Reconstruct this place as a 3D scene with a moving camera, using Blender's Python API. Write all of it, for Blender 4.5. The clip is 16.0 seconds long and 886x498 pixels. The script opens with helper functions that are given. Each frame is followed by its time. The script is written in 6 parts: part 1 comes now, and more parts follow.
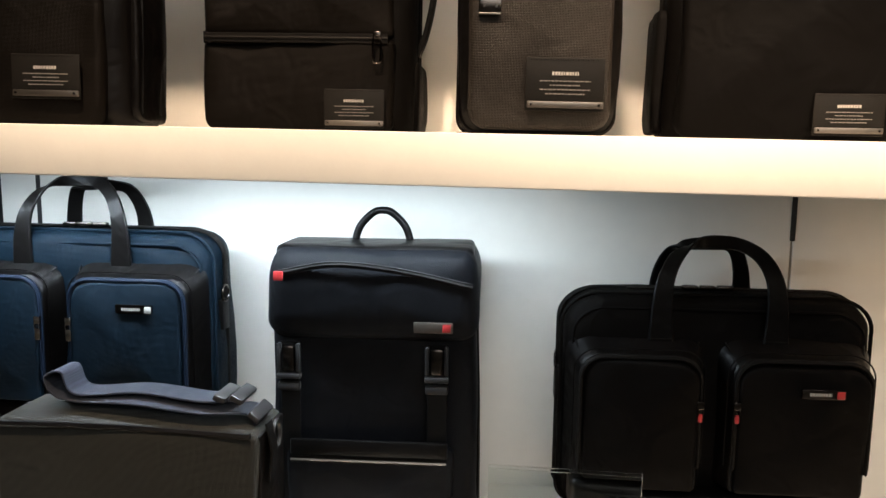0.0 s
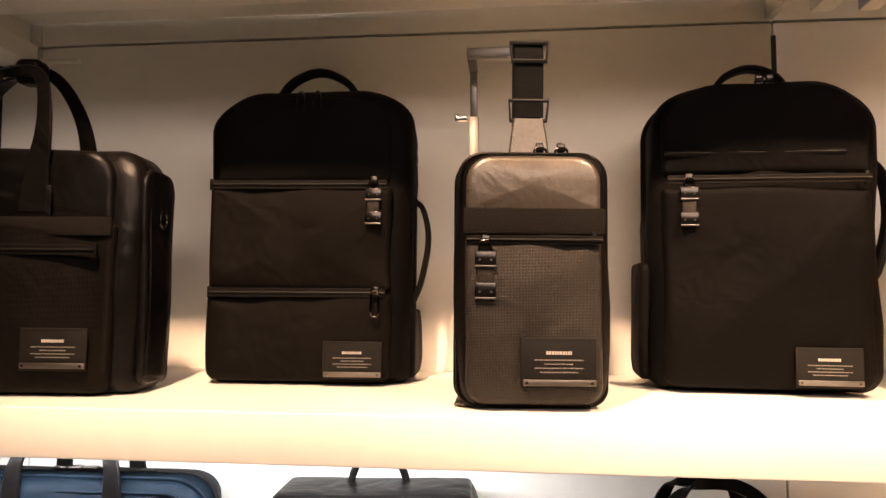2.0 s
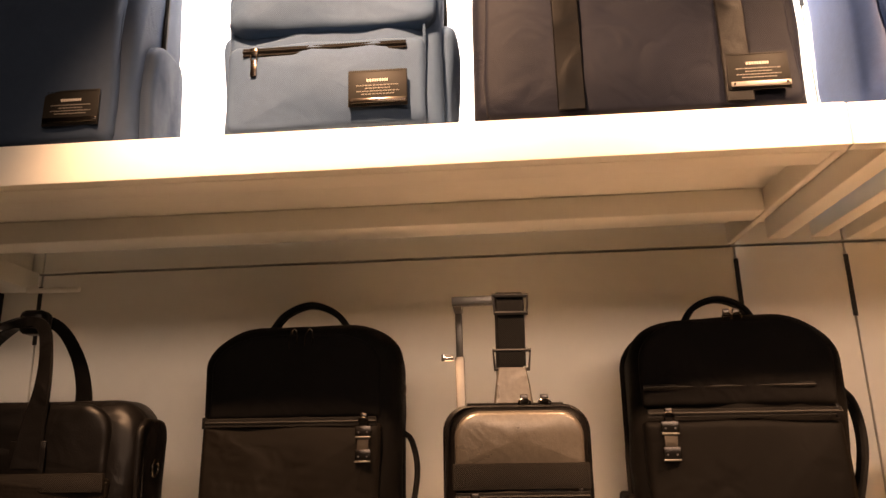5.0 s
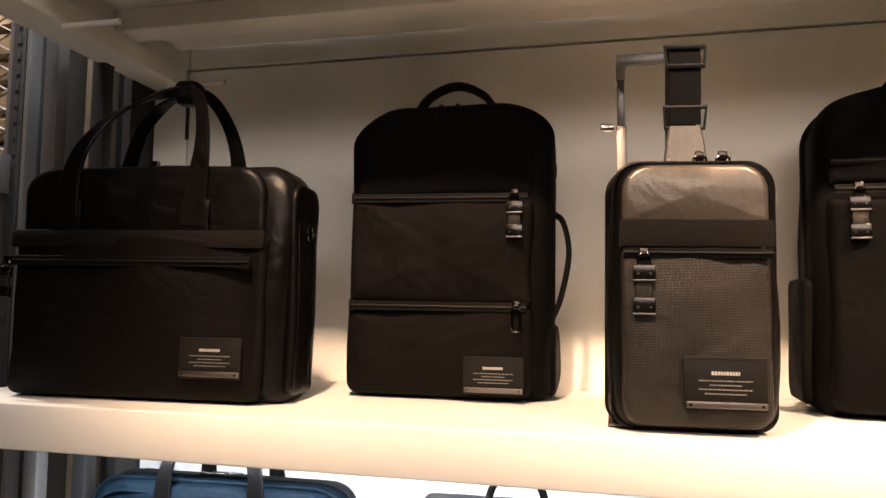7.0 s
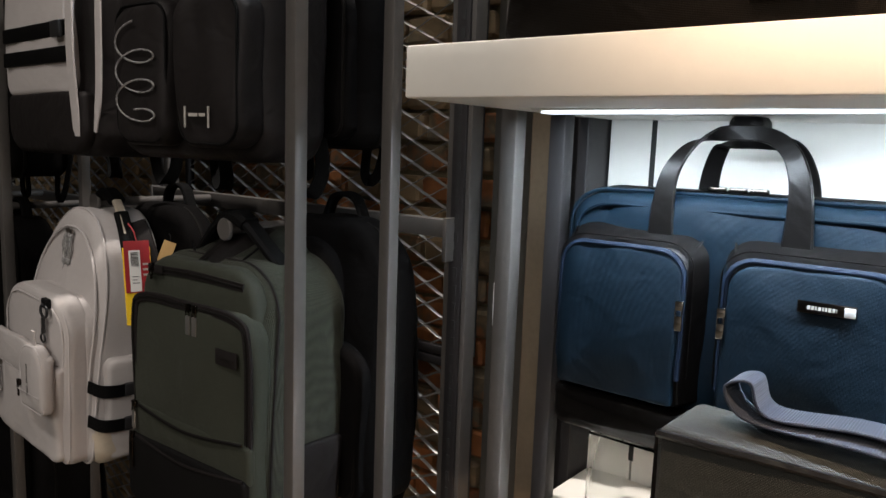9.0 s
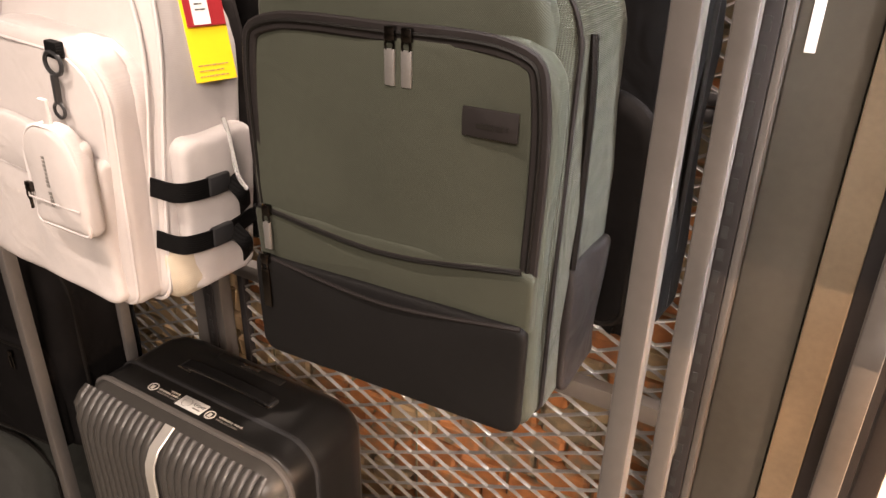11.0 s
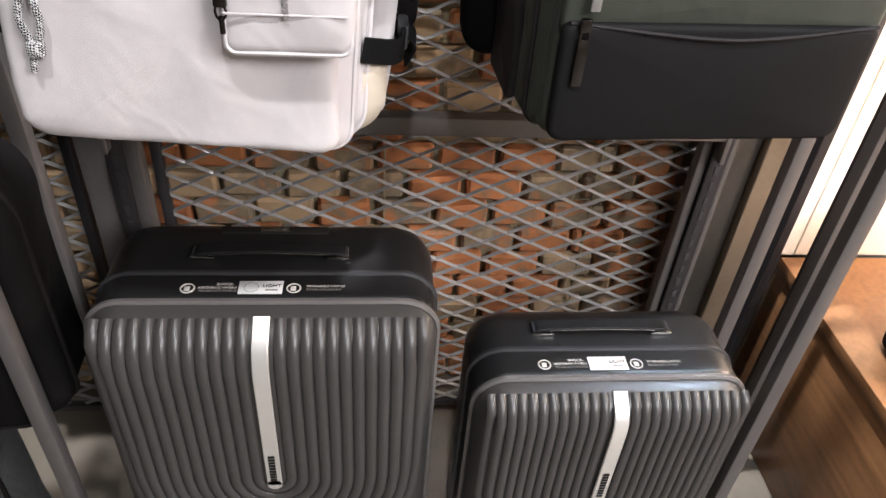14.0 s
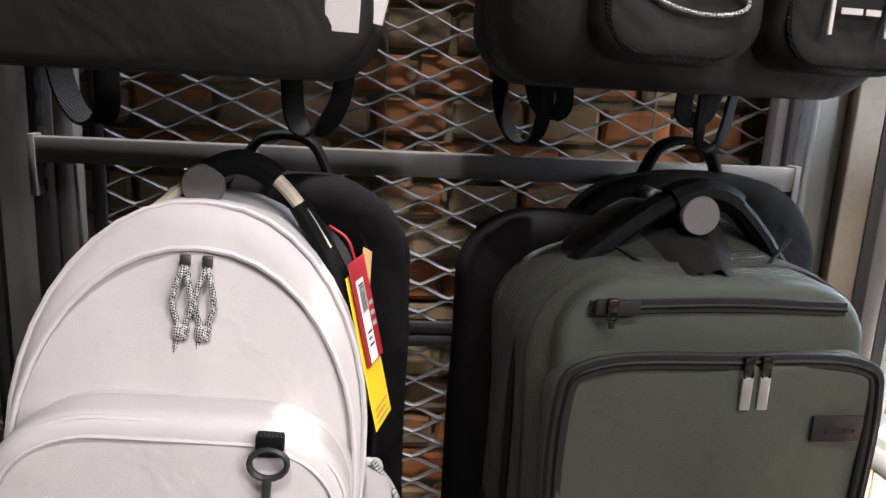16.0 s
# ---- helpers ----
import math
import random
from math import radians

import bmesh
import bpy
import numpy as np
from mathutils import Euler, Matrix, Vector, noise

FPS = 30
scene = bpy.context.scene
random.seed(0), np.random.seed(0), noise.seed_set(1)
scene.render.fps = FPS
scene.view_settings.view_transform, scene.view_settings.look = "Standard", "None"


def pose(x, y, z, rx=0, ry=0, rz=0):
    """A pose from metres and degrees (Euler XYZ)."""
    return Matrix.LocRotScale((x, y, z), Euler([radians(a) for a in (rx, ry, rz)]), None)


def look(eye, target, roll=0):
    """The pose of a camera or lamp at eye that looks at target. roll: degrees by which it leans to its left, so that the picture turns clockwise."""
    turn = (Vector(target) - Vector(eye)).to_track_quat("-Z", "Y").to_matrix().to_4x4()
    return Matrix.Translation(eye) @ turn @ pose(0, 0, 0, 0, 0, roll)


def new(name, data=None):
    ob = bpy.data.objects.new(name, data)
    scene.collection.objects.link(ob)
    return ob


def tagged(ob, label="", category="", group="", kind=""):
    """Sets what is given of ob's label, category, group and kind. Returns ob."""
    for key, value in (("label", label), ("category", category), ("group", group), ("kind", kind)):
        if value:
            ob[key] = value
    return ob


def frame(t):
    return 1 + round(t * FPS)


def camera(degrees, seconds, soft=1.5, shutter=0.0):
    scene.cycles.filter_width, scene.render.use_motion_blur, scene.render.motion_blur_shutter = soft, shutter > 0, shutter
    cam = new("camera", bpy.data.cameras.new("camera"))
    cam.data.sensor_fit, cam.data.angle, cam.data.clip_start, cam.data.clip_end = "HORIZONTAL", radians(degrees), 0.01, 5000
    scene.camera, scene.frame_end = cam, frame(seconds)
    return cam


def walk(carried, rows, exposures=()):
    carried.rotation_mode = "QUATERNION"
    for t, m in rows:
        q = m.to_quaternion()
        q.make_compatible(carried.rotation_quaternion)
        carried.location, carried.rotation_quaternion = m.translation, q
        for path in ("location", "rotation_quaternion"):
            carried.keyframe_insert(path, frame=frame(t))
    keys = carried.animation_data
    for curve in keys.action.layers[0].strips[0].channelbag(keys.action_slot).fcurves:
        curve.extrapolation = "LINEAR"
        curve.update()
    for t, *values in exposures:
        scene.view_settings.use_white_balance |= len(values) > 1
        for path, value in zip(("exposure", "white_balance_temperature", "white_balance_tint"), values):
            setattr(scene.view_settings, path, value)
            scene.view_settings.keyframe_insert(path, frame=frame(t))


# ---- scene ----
cam = camera(62.7, 16.0)
PATH = [
    (0, (-0.023, 0.046, 1.62), (-0.24, 2.018, 1.363), 0.7),
    (0.5, (-0.026, 0.043, 1.648), (-0.255, 2.024, 1.505), 0.7),
    (1, (-0.027, 0.038, 1.687), (-0.242, 2.026, 1.647), 0.2),
    (1.5, (-0.029, 0.035, 1.73), (-0.224, 2.025, 1.789), -0.1),
    (2, (-0.038, 0.025, 1.772), (-0.215, 2.013, 1.897), -0.2),
    (2.5, (-0.032, 0.019, 1.818), (-0.178, 2.003, 2.018), -0.4),
    (3, (-0.033, 0.007, 1.855), (-0.156, 1.984, 2.133), -0.6),
    (3.5, (-0.031, -0.005, 1.889), (-0.127, 1.955, 2.275), -1.0),
    (3.7, (-0.027, -0.009, 1.901), (-0.106, 1.942, 2.338), -1.3),
    (5.8, (-0.058, -0.046, 1.873), (-0.254, 1.875, 2.394), -0.5),
    (6, (-0.066, -0.043, 1.857), (-0.289, 1.892, 2.312), -0.0),
    (6.5, (-0.087, -0.014, 1.808), (-0.367, 1.942, 2.118), 0.5),
    (7, (-0.099, 0.035, 1.769), (-0.544, 1.977, 1.939), 0.5),
    (7.5, (-0.126, 0.096, 1.721), (-0.803, 1.977, 1.776), 0.9),
    (8, (-0.124, 0.147, 1.663), (-1.108, 1.889, 1.623), 1.8),
    (8.2, (-0.152, 0.158, 1.646), (-1.215, 1.85, 1.564), 1.6),
    (8.5, (-0.225, 0.177, 1.616), (-1.389, 1.796, 1.466), 1.9),
    (9, (-0.417, 0.202, 1.544), (-1.677, 1.73, 1.27), 2.0),
    (9.5, (-0.561, 0.236, 1.5), (-1.824, 1.734, 1.101), 1.9),
    (10, (-0.723, 0.272, 1.465), (-1.924, 1.78, 0.935), 1.8),
    (10.2, (-0.784, 0.276, 1.451), (-1.949, 1.792, 0.865), 1.9),
    (12.3, (-1.445, 0.341, 1.311), (-1.739, 1.894, 0.085), 2.3),
    (12.5, (-1.492, 0.344, 1.3), (-1.676, 1.91, 0.069), 2.9),
    (13, (-1.607, 0.271, 1.278), (-1.595, 1.828, 0.024), 3.3),
    (13.5, (-1.703, 0.233, 1.293), (-1.536, 1.69, -0.066), 5.4),
    (14, (-1.727, 0.174, 1.284), (-1.531, 1.732, 0.045), 4.7),
    (14.5, (-1.728, 0.186, 1.339), (-1.526, 1.874, 0.285), 4.4),
    (15, (-1.741, 0.206, 1.401), (-1.534, 1.985, 0.511), 4.4),
    (15.5, (-1.729, 0.221, 1.452), (-1.543, 2.098, 0.786), 3.2),
    (16, (-1.719, 0.235, 1.509), (-1.521, 2.176, 1.07), 3.0),
]
walk(cam, [(t, look(eye, aim, lean)) for t, eye, aim, lean in PATH],
     [(0, -1.42, 6350, 8), (1.0, -1.35, 6700, 13), (1.5, -1.15, 7500, 22), (2.0, -0.95, 7700, 23), (2.7, -0.9, 7200, 19), (3.5, -1.05, 6400, 14), (6.0, -1.0, 11200, 38), (6.6, -0.72, 9400, 32), (7.1, -1.25, 6400, 13), (8.0, -1.55, 5600, 3), (8.5, -1.35, 6000, 6),
      (9.0, -0.82, 6400, 10), (9.5, -0.25, 7400, 22), (10.2, 0.82, 7600, 24), (12.3, 1.45, 6500, 11), (13.5, 1.4, 5900, 11), (14.5, 1.18, 5600, 11), (15.0, 0.70, 5700, 11), (15.5, 0.70, 5800, 11), (16, 0.98, 5900, 12)])

# ---- world and lights ----
world = bpy.data.worlds.new("world")
scene.world = world
world.use_nodes = True
world.node_tree.nodes["Background"].inputs[0].default_value = (0.75, 0.8, 1.0, 1)
world.node_tree.nodes["Background"].inputs[1].default_value = 0.02

WARM, COOL, NEUTRAL = (1.0, 0.72, 0.49), (0.78, 0.90, 1.0), (1.0, 0.92, 0.84)


def spot(name, eye, target, watts, colour, size=60, blend=0.5, radius=0.04):
    lamp = bpy.data.lights.new(name, "SPOT")
    lamp.energy, lamp.color, lamp.spot_size, lamp.spot_blend, lamp.shadow_soft_size = watts, colour, radians(size), blend, radius
    ob = new(name, lamp)
    ob.matrix_world = look(eye, target)
    return ob


def area(name, eye, target, watts, colour, sx, sy):
    lamp = bpy.data.lights.new(name, "AREA")
    lamp.energy, lamp.color, lamp.shape, lamp.size, lamp.size_y = watts, colour, "RECTANGLE", sx, sy
    ob = new(name, lamp)
    ob.matrix_world = look(eye, target)
    return ob


spot("ceiling_spot", (-0.30, 0.07, 3.05), (0.02, 1.0, 1.65), 560, WARM, 62, 0.6, 0.03)
spot("ceiling_spot", (0.78, 0.07, 3.05), (0.80, 1.0, 1.65), 600, WARM, 70, 0.6, 0.03)
spot("ceiling_spot", (-1.75, -0.35, 3.05), (-1.76, 0.85, 1.1), 76, NEUTRAL, 42, 0.8)
spot("ceiling_spot", (-1.0, -0.3, 3.05), (-1.35, 0.9, 0.7), 54, NEUTRAL, 46, 0.8)
spot("ceiling_spot", (-1.38, 1.02, 3.12), (-1.47, 1.2, 0.6), 340, NEUTRAL, 70, 0.7)
area("shelf_light", (-0.48, 0.985, 1.583), (-0.48, 1.06, 0.9), 22, COOL, 0.86, 0.02)
# Warm lamp added under the right-hand shelf, where no strip is built
area("shelf_light", (1.2, 0.985, 1.583), (1.2, 1.1, 0.9), 5, WARM, 1.3, 0.02)
# Unseen lamp added above the top shelf to brighten its back panel
area("shelf_light", (-0.2, 0.95, 2.98), (-0.2, 1.25, 2.4), 125, COOL, 1.6, 0.05)
area("shelf_light", (-0.45, 0.95, 0.965), (-0.75, 1.1, 0.5), 13, WARM, 0.9, 0.03)
# Broad fill added for the shop's ambient level; no fixture stands there
area("store_fill", (0.9, -2.2, 3.1), (0.9, -2.0, 0), 230, NEUTRAL, 3.0, 1.5)

# ---- materials ----


def mat(name, base, rough=0.6, metal=0.0, vary=0.15, scale=6.0, bump=0.0, bscale=300.0, weave=0.0, wscale=900.0, coat=0.0, sheen=0.0, rvary=0.0, emit=0.0, spec=0.35, twill=False, stretch=None, crease=0.0):
    m = bpy.data.materials.new(name)
    m.use_nodes = True
    nt = m.node_tree
    b = nt.nodes["Principled BSDF"]
    N = nt.nodes.new
    K = nt.links.new
    tc = N("ShaderNodeTexCoord")
    place = tc.outputs["Object"]
    if stretch:
        sm = N("ShaderNodeVectorMath")
        sm.operation = "MULTIPLY"
        sm.inputs[1].default_value = stretch
        K(place, sm.inputs[0])
        place = sm.outputs[0]
    b.inputs["Roughness"].default_value = rough
    b.inputs["Metallic"].default_value = metal
    b.inputs["Coat Weight"].default_value = coat
    b.inputs["Sheen Weight"].default_value = sheen
    b.inputs["Specular IOR Level"].default_value = spec
    nz = N("ShaderNodeTexNoise")
    nz.inputs["Scale"].default_value, nz.inputs["Detail"].default_value = scale, 5
    K(place, nz.inputs["Vector"])
    nf = N("ShaderNodeTexNoise")
    nf.inputs["Scale"].default_value, nf.inputs["Detail"].default_value = scale * 14, 3
    K(place, nf.inputs["Vector"])
    mix = N("ShaderNodeMix")
    mix.inputs[0].default_value = 0.35
    K(nz.outputs["Fac"], mix.inputs[2])
    K(nf.outputs["Fac"], mix.inputs[3])
    ramp = N("ShaderNodeValToRGB")
    lo, hi = [max(0, c * (1 - vary)) for c in base], [min(1, c * (1 + vary)) for c in base]
    ramp.color_ramp.elements[0].position, ramp.color_ramp.elements[1].position = 0.3, 0.7
    ramp.color_ramp.elements[0].color, ramp.color_ramp.elements[1].color = (*lo, 1), (*hi, 1)
    K(mix.outputs[0], ramp.inputs[0])
    colour = ramp.outputs[0]
    if weave:
        waves = []
        for axis in ((1, 0, 1) if twill else (1, 0, 0), (1, 0, -1) if twill else (0, 0, 1)):
            mp = N("ShaderNodeVectorMath")
            mp.operation = "DOT_PRODUCT"
            mp.inputs[1].default_value = [v * wscale for v in axis]
            K(tc.outputs["Object"], mp.inputs[0])
            si = N("ShaderNodeMath")
            si.operation = "SINE"
            K(mp.outputs["Value"], si.inputs[0])
            waves.append(si)
        ad = N("ShaderNodeMath")
        ad.operation = "MULTIPLY"
        K(waves[0].outputs[0], ad.inputs[0])
        K(waves[1].outputs[0], ad.inputs[1])
        wmix = N("ShaderNodeMix")
        wmix.data_type = "RGBA"
        wmix.blend_type = "MULTIPLY"
        wr = N("ShaderNodeMapRange")
        wr.inputs[1].default_value, wr.inputs[2].default_value = -1, 1
        wr.inputs[3].default_value, wr.inputs[4].default_value = 1 - 0.45 * weave, 1.0 + 0.25 * weave
        K(ad.outputs[0], wr.inputs[0])
        wmix.inputs[0].default_value = 1.0
        K(colour, wmix.inputs[6])
        K(wr.outputs[0], wmix.inputs[7])
        colour = wmix.outputs[2]
    K(colour, b.inputs["Base Color"])
    if rvary:
        rr = N("ShaderNodeMapRange")
        rr.inputs[3].default_value, rr.inputs[4].default_value = max(0.02, rough - rvary), min(1, rough + rvary)
        K(nz.outputs["Fac"], rr.inputs[0])
        K(rr.outputs[0], b.inputs["Roughness"])
    if bump or weave:
        bp = N("ShaderNodeBump")
        bp.inputs["Strength"].default_value = bump if bump else 0.25
        bp.inputs["Distance"].default_value = 0.001
        if weave:
            K(ad.outputs[0], bp.inputs["Height"])
        else:
            bn = N("ShaderNodeTexNoise")
            bn.inputs["Scale"].default_value, bn.inputs["Detail"].default_value = bscale, 4
            K(tc.outputs["Object"], bn.inputs["Vector"])
            K(bn.outputs["Fac"], bp.inputs["Height"])
        if crease:
            cn = N("ShaderNodeTexNoise")
            cn.inputs["Scale"].default_value, cn.inputs["Detail"].default_value, cn.inputs["Distortion"].default_value = 16, 2, 0.8
            K(tc.outputs["Object"], cn.inputs["Vector"])
            cb = N("ShaderNodeBump")
            cb.inputs["Strength"].default_value, cb.inputs["Distance"].default_value = crease, 0.012
            K(cn.outputs["Fac"], cb.inputs["Height"])
            K(cb.outputs[0], bp.inputs["Normal"])
        K(bp.outputs[0], b.inputs["Normal"])
    if emit:
        b.inputs["Emission Color"].default_value = (*base, 1)
        b.inputs["Emission Strength"].default_value = emit
    return m


M = {}
M["paint"] = mat("shelf_white_paint", (0.80, 0.77, 0.71), 0.42, vary=0.04, scale=3, bump=0.06, bscale=160, rvary=0.1)
M["panel"] = mat("back_panel_white", (0.80, 0.78, 0.73), 0.5, vary=0.04, scale=2.5, bump=0.05, bscale=120, rvary=0.08)
M["slot"] = mat("panel_slot_dark", (0.02, 0.02, 0.02), 0.7)
M["nylon"] = mat("black_nylon", (0.0026, 0.0022, 0.0020), 0.60, vary=0.3, scale=9, bump=0.35, bscale=1500, sheen=0.0, rvary=0.1, spec=0.04, crease=0.4)
M["twill"] = mat("black_twill_nylon", (0.0044, 0.0034, 0.0027), 0.52, vary=0.25, scale=9, weave=0.4, wscale=2100, bump=0.3, sheen=0.0, twill=True, rvary=0.12, spec=0.05, crease=0.4)
M["ribbed"] = mat("black_ribbed_webbing", (0.009, 0.0075, 0.0064), 0.55, vary=0.2, weave=0.6, wscale=2600, bump=0.5, spec=0.06)
M["leather"] = mat("black_leather", (0.0026, 0.0022, 0.0021), 0.38, vary=0.3, scale=12, bump=0.22, bscale=520, rvary=0.12, spec=0.13, crease=0.4)
M["satin"] = mat("bronze_satin_leather", (0.115, 0.098, 0.082), 0.30, metal=0.6, vary=0.25, scale=14, bump=0.2, bscale=500, rvary=0.12, crease=0.2)
M["greytwill"] = mat("brown_black_twill", (0.016, 0.0128, 0.010), 0.5, vary=0.25, scale=9, weave=0.35, wscale=1900, bump=0.4, twill=True, rvary=0.12, spec=0.2, crease=0.4)
M["softblack"] = mat("deep_black_fabric", (0.0036, 0.0032, 0.0032), 0.85, vary=0.3, scale=10, bump=0.2, bscale=900, spec=0.05, crease=0.4)
M["zip"] = mat("zip_tape_black", (0.006, 0.0053, 0.0048), 0.5, vary=0.2, weave=0.8, wscale=2400, bump=0.3, spec=0.06)
M["teeth"] = mat("zip_teeth_grey", (0.03, 0.03, 0.032), 0.4, metal=0.4, vary=0.4, scale=400)
M["coil"] = mat("black_zip_coil", (0.006, 0.0055, 0.005), 0.5, vary=0.5, scale=500, spec=0.1)
M["shellback"] = mat("black_polycarbonate", (0.0075, 0.0072, 0.007), 0.32, vary=0.1, scale=5, bump=0.08, bscale=900, rvary=0.08, spec=0.25)
M["gun"] = mat("gunmetal", (0.060, 0.052, 0.047), 0.22, metal=1.0, vary=0.1, scale=30, rvary=0.08)
M["pewter"] = mat("pewter_pull", (0.32, 0.31, 0.30), 0.35, metal=0.8, vary=0.1, scale=30)
M["chrome"] = mat("chrome", (0.75, 0.72, 0.68), 0.12, metal=1.0, vary=0.05, scale=30, rvary=0.06)
M["brushed"] = mat("brushed_steel", (0.17, 0.155, 0.14), 0.42, metal=1.0, vary=0.1, scale=40, bump=0.1, bscale=200)
M["patch"] = mat("patch_leather", (0.010, 0.009, 0.008), 0.5, vary=0.2, scale=20, bump=0.2, bscale=600, spec=0.10)
M["ink"] = mat("white_print", (0.38, 0.36, 0.33), 0.6, vary=0.05)
M["greyink"] = mat("grey_print", (0.15, 0.14, 0.13), 0.6, vary=0.05)
M["blue"] = mat("navy_blue_nylon", (0.0027, 0.0080, 0.0144), 0.5, vary=0.25, scale=10, weave=0.4, wscale=2400, bump=0.35, rvary=0.1, twill=True, spec=0.08, crease=0.4)
M["bluezip"] = mat("navy_zip", (0.006, 0.011, 0.022), 0.45, weave=0.8, wscale=2400, bump=0.3, spec=0.10)
M["dark"] = mat("graphite_nylon", (0.0042, 0.0046, 0.0060), 0.5, vary=0.25, scale=9, weave=0.6, wscale=2500, bump=0.3, rvary=0.1, spec=0.06, crease=0.4)
M["olive"] = mat("dark_olive_canvas", (0.021, 0.022, 0.0195), 0.6, vary=0.2, scale=9, weave=1.0, wscale=2200, bump=0.5, sheen=0.05, twill=True, spec=0.10, crease=0.4)
M["strapblue"] = mat("slate_webbing", (0.020, 0.024, 0.036), 0.4, vary=0.15, weave=0.8, wscale=2500, bump=0.3, sheen=0.08, spec=0.10)
M["sky"] = mat("steel_blue_fabric", (0.050, 0.090, 0.155), 0.6, vary=0.12, scale=8, weave=0.4, wscale=2500, bump=0.2, sheen=0.01, spec=0.08, crease=0.2)
M["greyfab"] = mat("slate_grey_fabric", (0.022, 0.037, 0.064), 0.6, vary=0.12, scale=8, weave=0.4, wscale=2500, bump=0.2, sheen=0.01, spec=0.08, crease=0.2)
M["navy"] = mat("dark_navy_fabric", (0.006, 0.0075, 0.0145), 0.55, vary=0.2, scale=8, weave=0.4, wscale=2500, bump=0.2, sheen=0.05, spec=0.10, crease=0.4)
M["royal"] = mat("royal_blue_fabric", (0.02, 0.05, 0.14), 0.6, vary=0.2, bump=0.2)
M["cream"] = mat("cream_canvas", (0.41, 0.38, 0.37), 0.7, vary=0.05, scale=7, weave=0.12, wscale=3600, bump=0.12, sheen=0.03, crease=0.2)
M["creampipe"] = mat("cream_piping", (0.44, 0.41, 0.405), 0.55, vary=0.05)
M["sand"] = mat("sand_canvas_base", (0.42, 0.36, 0.28), 0.75, vary=0.1, weave=0.3, wscale=2400, bump=0.2)
M["green"] = mat("dark_green_nylon", (0.033, 0.0357, 0.027), 0.55, vary=0.12, scale=7, weave=0.25, wscale=3400, bump=0.2, sheen=0.03, rvary=0.08, spec=0.10, crease=0.2)
M["greenweave"] = mat("green_ballistic_side", (0.031, 0.033, 0.0235), 0.6, vary=0.15, weave=1.0, wscale=1900, bump=0.6, sheen=0.05, twill=True, spec=0.10, crease=0.4)
M["char"] = mat("charcoal_coated_fabric", (0.013, 0.0112, 0.011), 0.55, vary=0.15, scale=8, bump=0.15, bscale=700, rvary=0.08, spec=0.10, crease=0.4)
M["webbing"] = mat("black_webbing", (0.004, 0.0039, 0.004), 0.6, vary=0.2, weave=0.8, wscale=2200, bump=0.4, spec=0.06)
M["plastic"] = mat("black_plastic", (0.018, 0.018, 0.019), 0.35, vary=0.1, bump=0.05, bscale=300)
M["shell"] = mat("graphite_polycarbonate", (0.034, 0.0315, 0.029), 0.32, vary=0.12, scale=5, bump=0.08, bscale=900, rvary=0.08, spec=0.3)
M["shellband"] = mat("satin_silver_band", (0.62, 0.60, 0.56), 0.3, metal=0.7, vary=0.06, scale=20, bump=0.05, bscale=300)
M["sticker"] = mat("silver_sticker", (0.55, 0.54, 0.52), 0.35, metal=0.2, vary=0.04)
M["steel"] = mat("grey_painted_steel", (0.096, 0.088, 0.083), 0.42, metal=0.3, vary=0.12, scale=5, bump=0.08, bscale=250, rvary=0.1)
M["darksteel"] = mat("dark_painted_steel", (0.024, 0.022, 0.023), 0.5, metal=0.2, vary=0.15, scale=5, bump=0.08, bscale=250, rvary=0.1)
M["panelgrey"] = mat("sage_grey_metal_panel", (0.15, 0.138, 0.12), 0.32, metal=0.8, vary=0.12, scale=4, bump=0.08, bscale=200, rvary=0.1)
M["mesh"] = mat("expanded_mesh_steel", (0.27, 0.26, 0.25), 0.36, metal=0.5, vary=0.2, scale=9, rvary=0.12)
M["brown"] = mat("brown_trim", (0.12, 0.09, 0.06), 0.55, vary=0.2, scale=8, bump=0.1)
M["wood"] = mat("plinth_wood", (0.165, 0.080, 0.032), 0.42, vary=0.45, scale=5, stretch=(1.2, 1.2, 13), bump=0.1, bscale=120, rvary=0.1)
M["floor"] = mat("store_floor", (0.105, 0.09, 0.07), 0.5, vary=0.12, scale=3, bump=0.05, bscale=90, rvary=0.1)
M["wall"] = mat("plain_wall", (0.40, 0.37, 0.33), 0.7, vary=0.1, scale=2, bump=0.1, bscale=80)
M["ceil"] = mat("dark_ceiling", (0.12, 0.115, 0.11), 0.8, vary=0.1, scale=2)
M["mortar"] = mat("mortar", (0.25, 0.21, 0.13), 0.9, vary=0.25, scale=14, bump=0.6, bscale=120)
M["red"] = mat("red_card", (0.30, 0.02, 0.025), 0.45, vary=0.05)
M["redtab"] = mat("red_tab", (0.36, 0.028, 0.03), 0.4, vary=0.05)
M["yellow"] = mat("yellow_card", (0.85, 0.56, 0.02), 0.5, vary=0.04)
M["card"] = mat("white_card", (0.75, 0.74, 0.72), 0.5, vary=0.03)
M["kraft"] = mat("tan_leather", (0.35, 0.22, 0.09), 0.5, vary=0.15, bump=0.15)
M["led"] = mat("led_diffuser", (0.85, 0.93, 1.0), 0.5, vary=0.0, emit=2.5)
M["basechar"] = mat("black_coated_fabric", (0.0065, 0.0062, 0.0062), 0.6, vary=0.2, scale=8, bump=0.15, bscale=700, spec=0.08)
M["strip"] = mat("cool_light_strip", (0.42, 0.60, 0.78), 0.4, vary=0.02, emit=0.35)
cordbw = bpy.data.materials.new("striped_cord")
cordbw.use_nodes = True
nt = cordbw.node_tree
co = nt.nodes.new("ShaderNodeTexCoord")
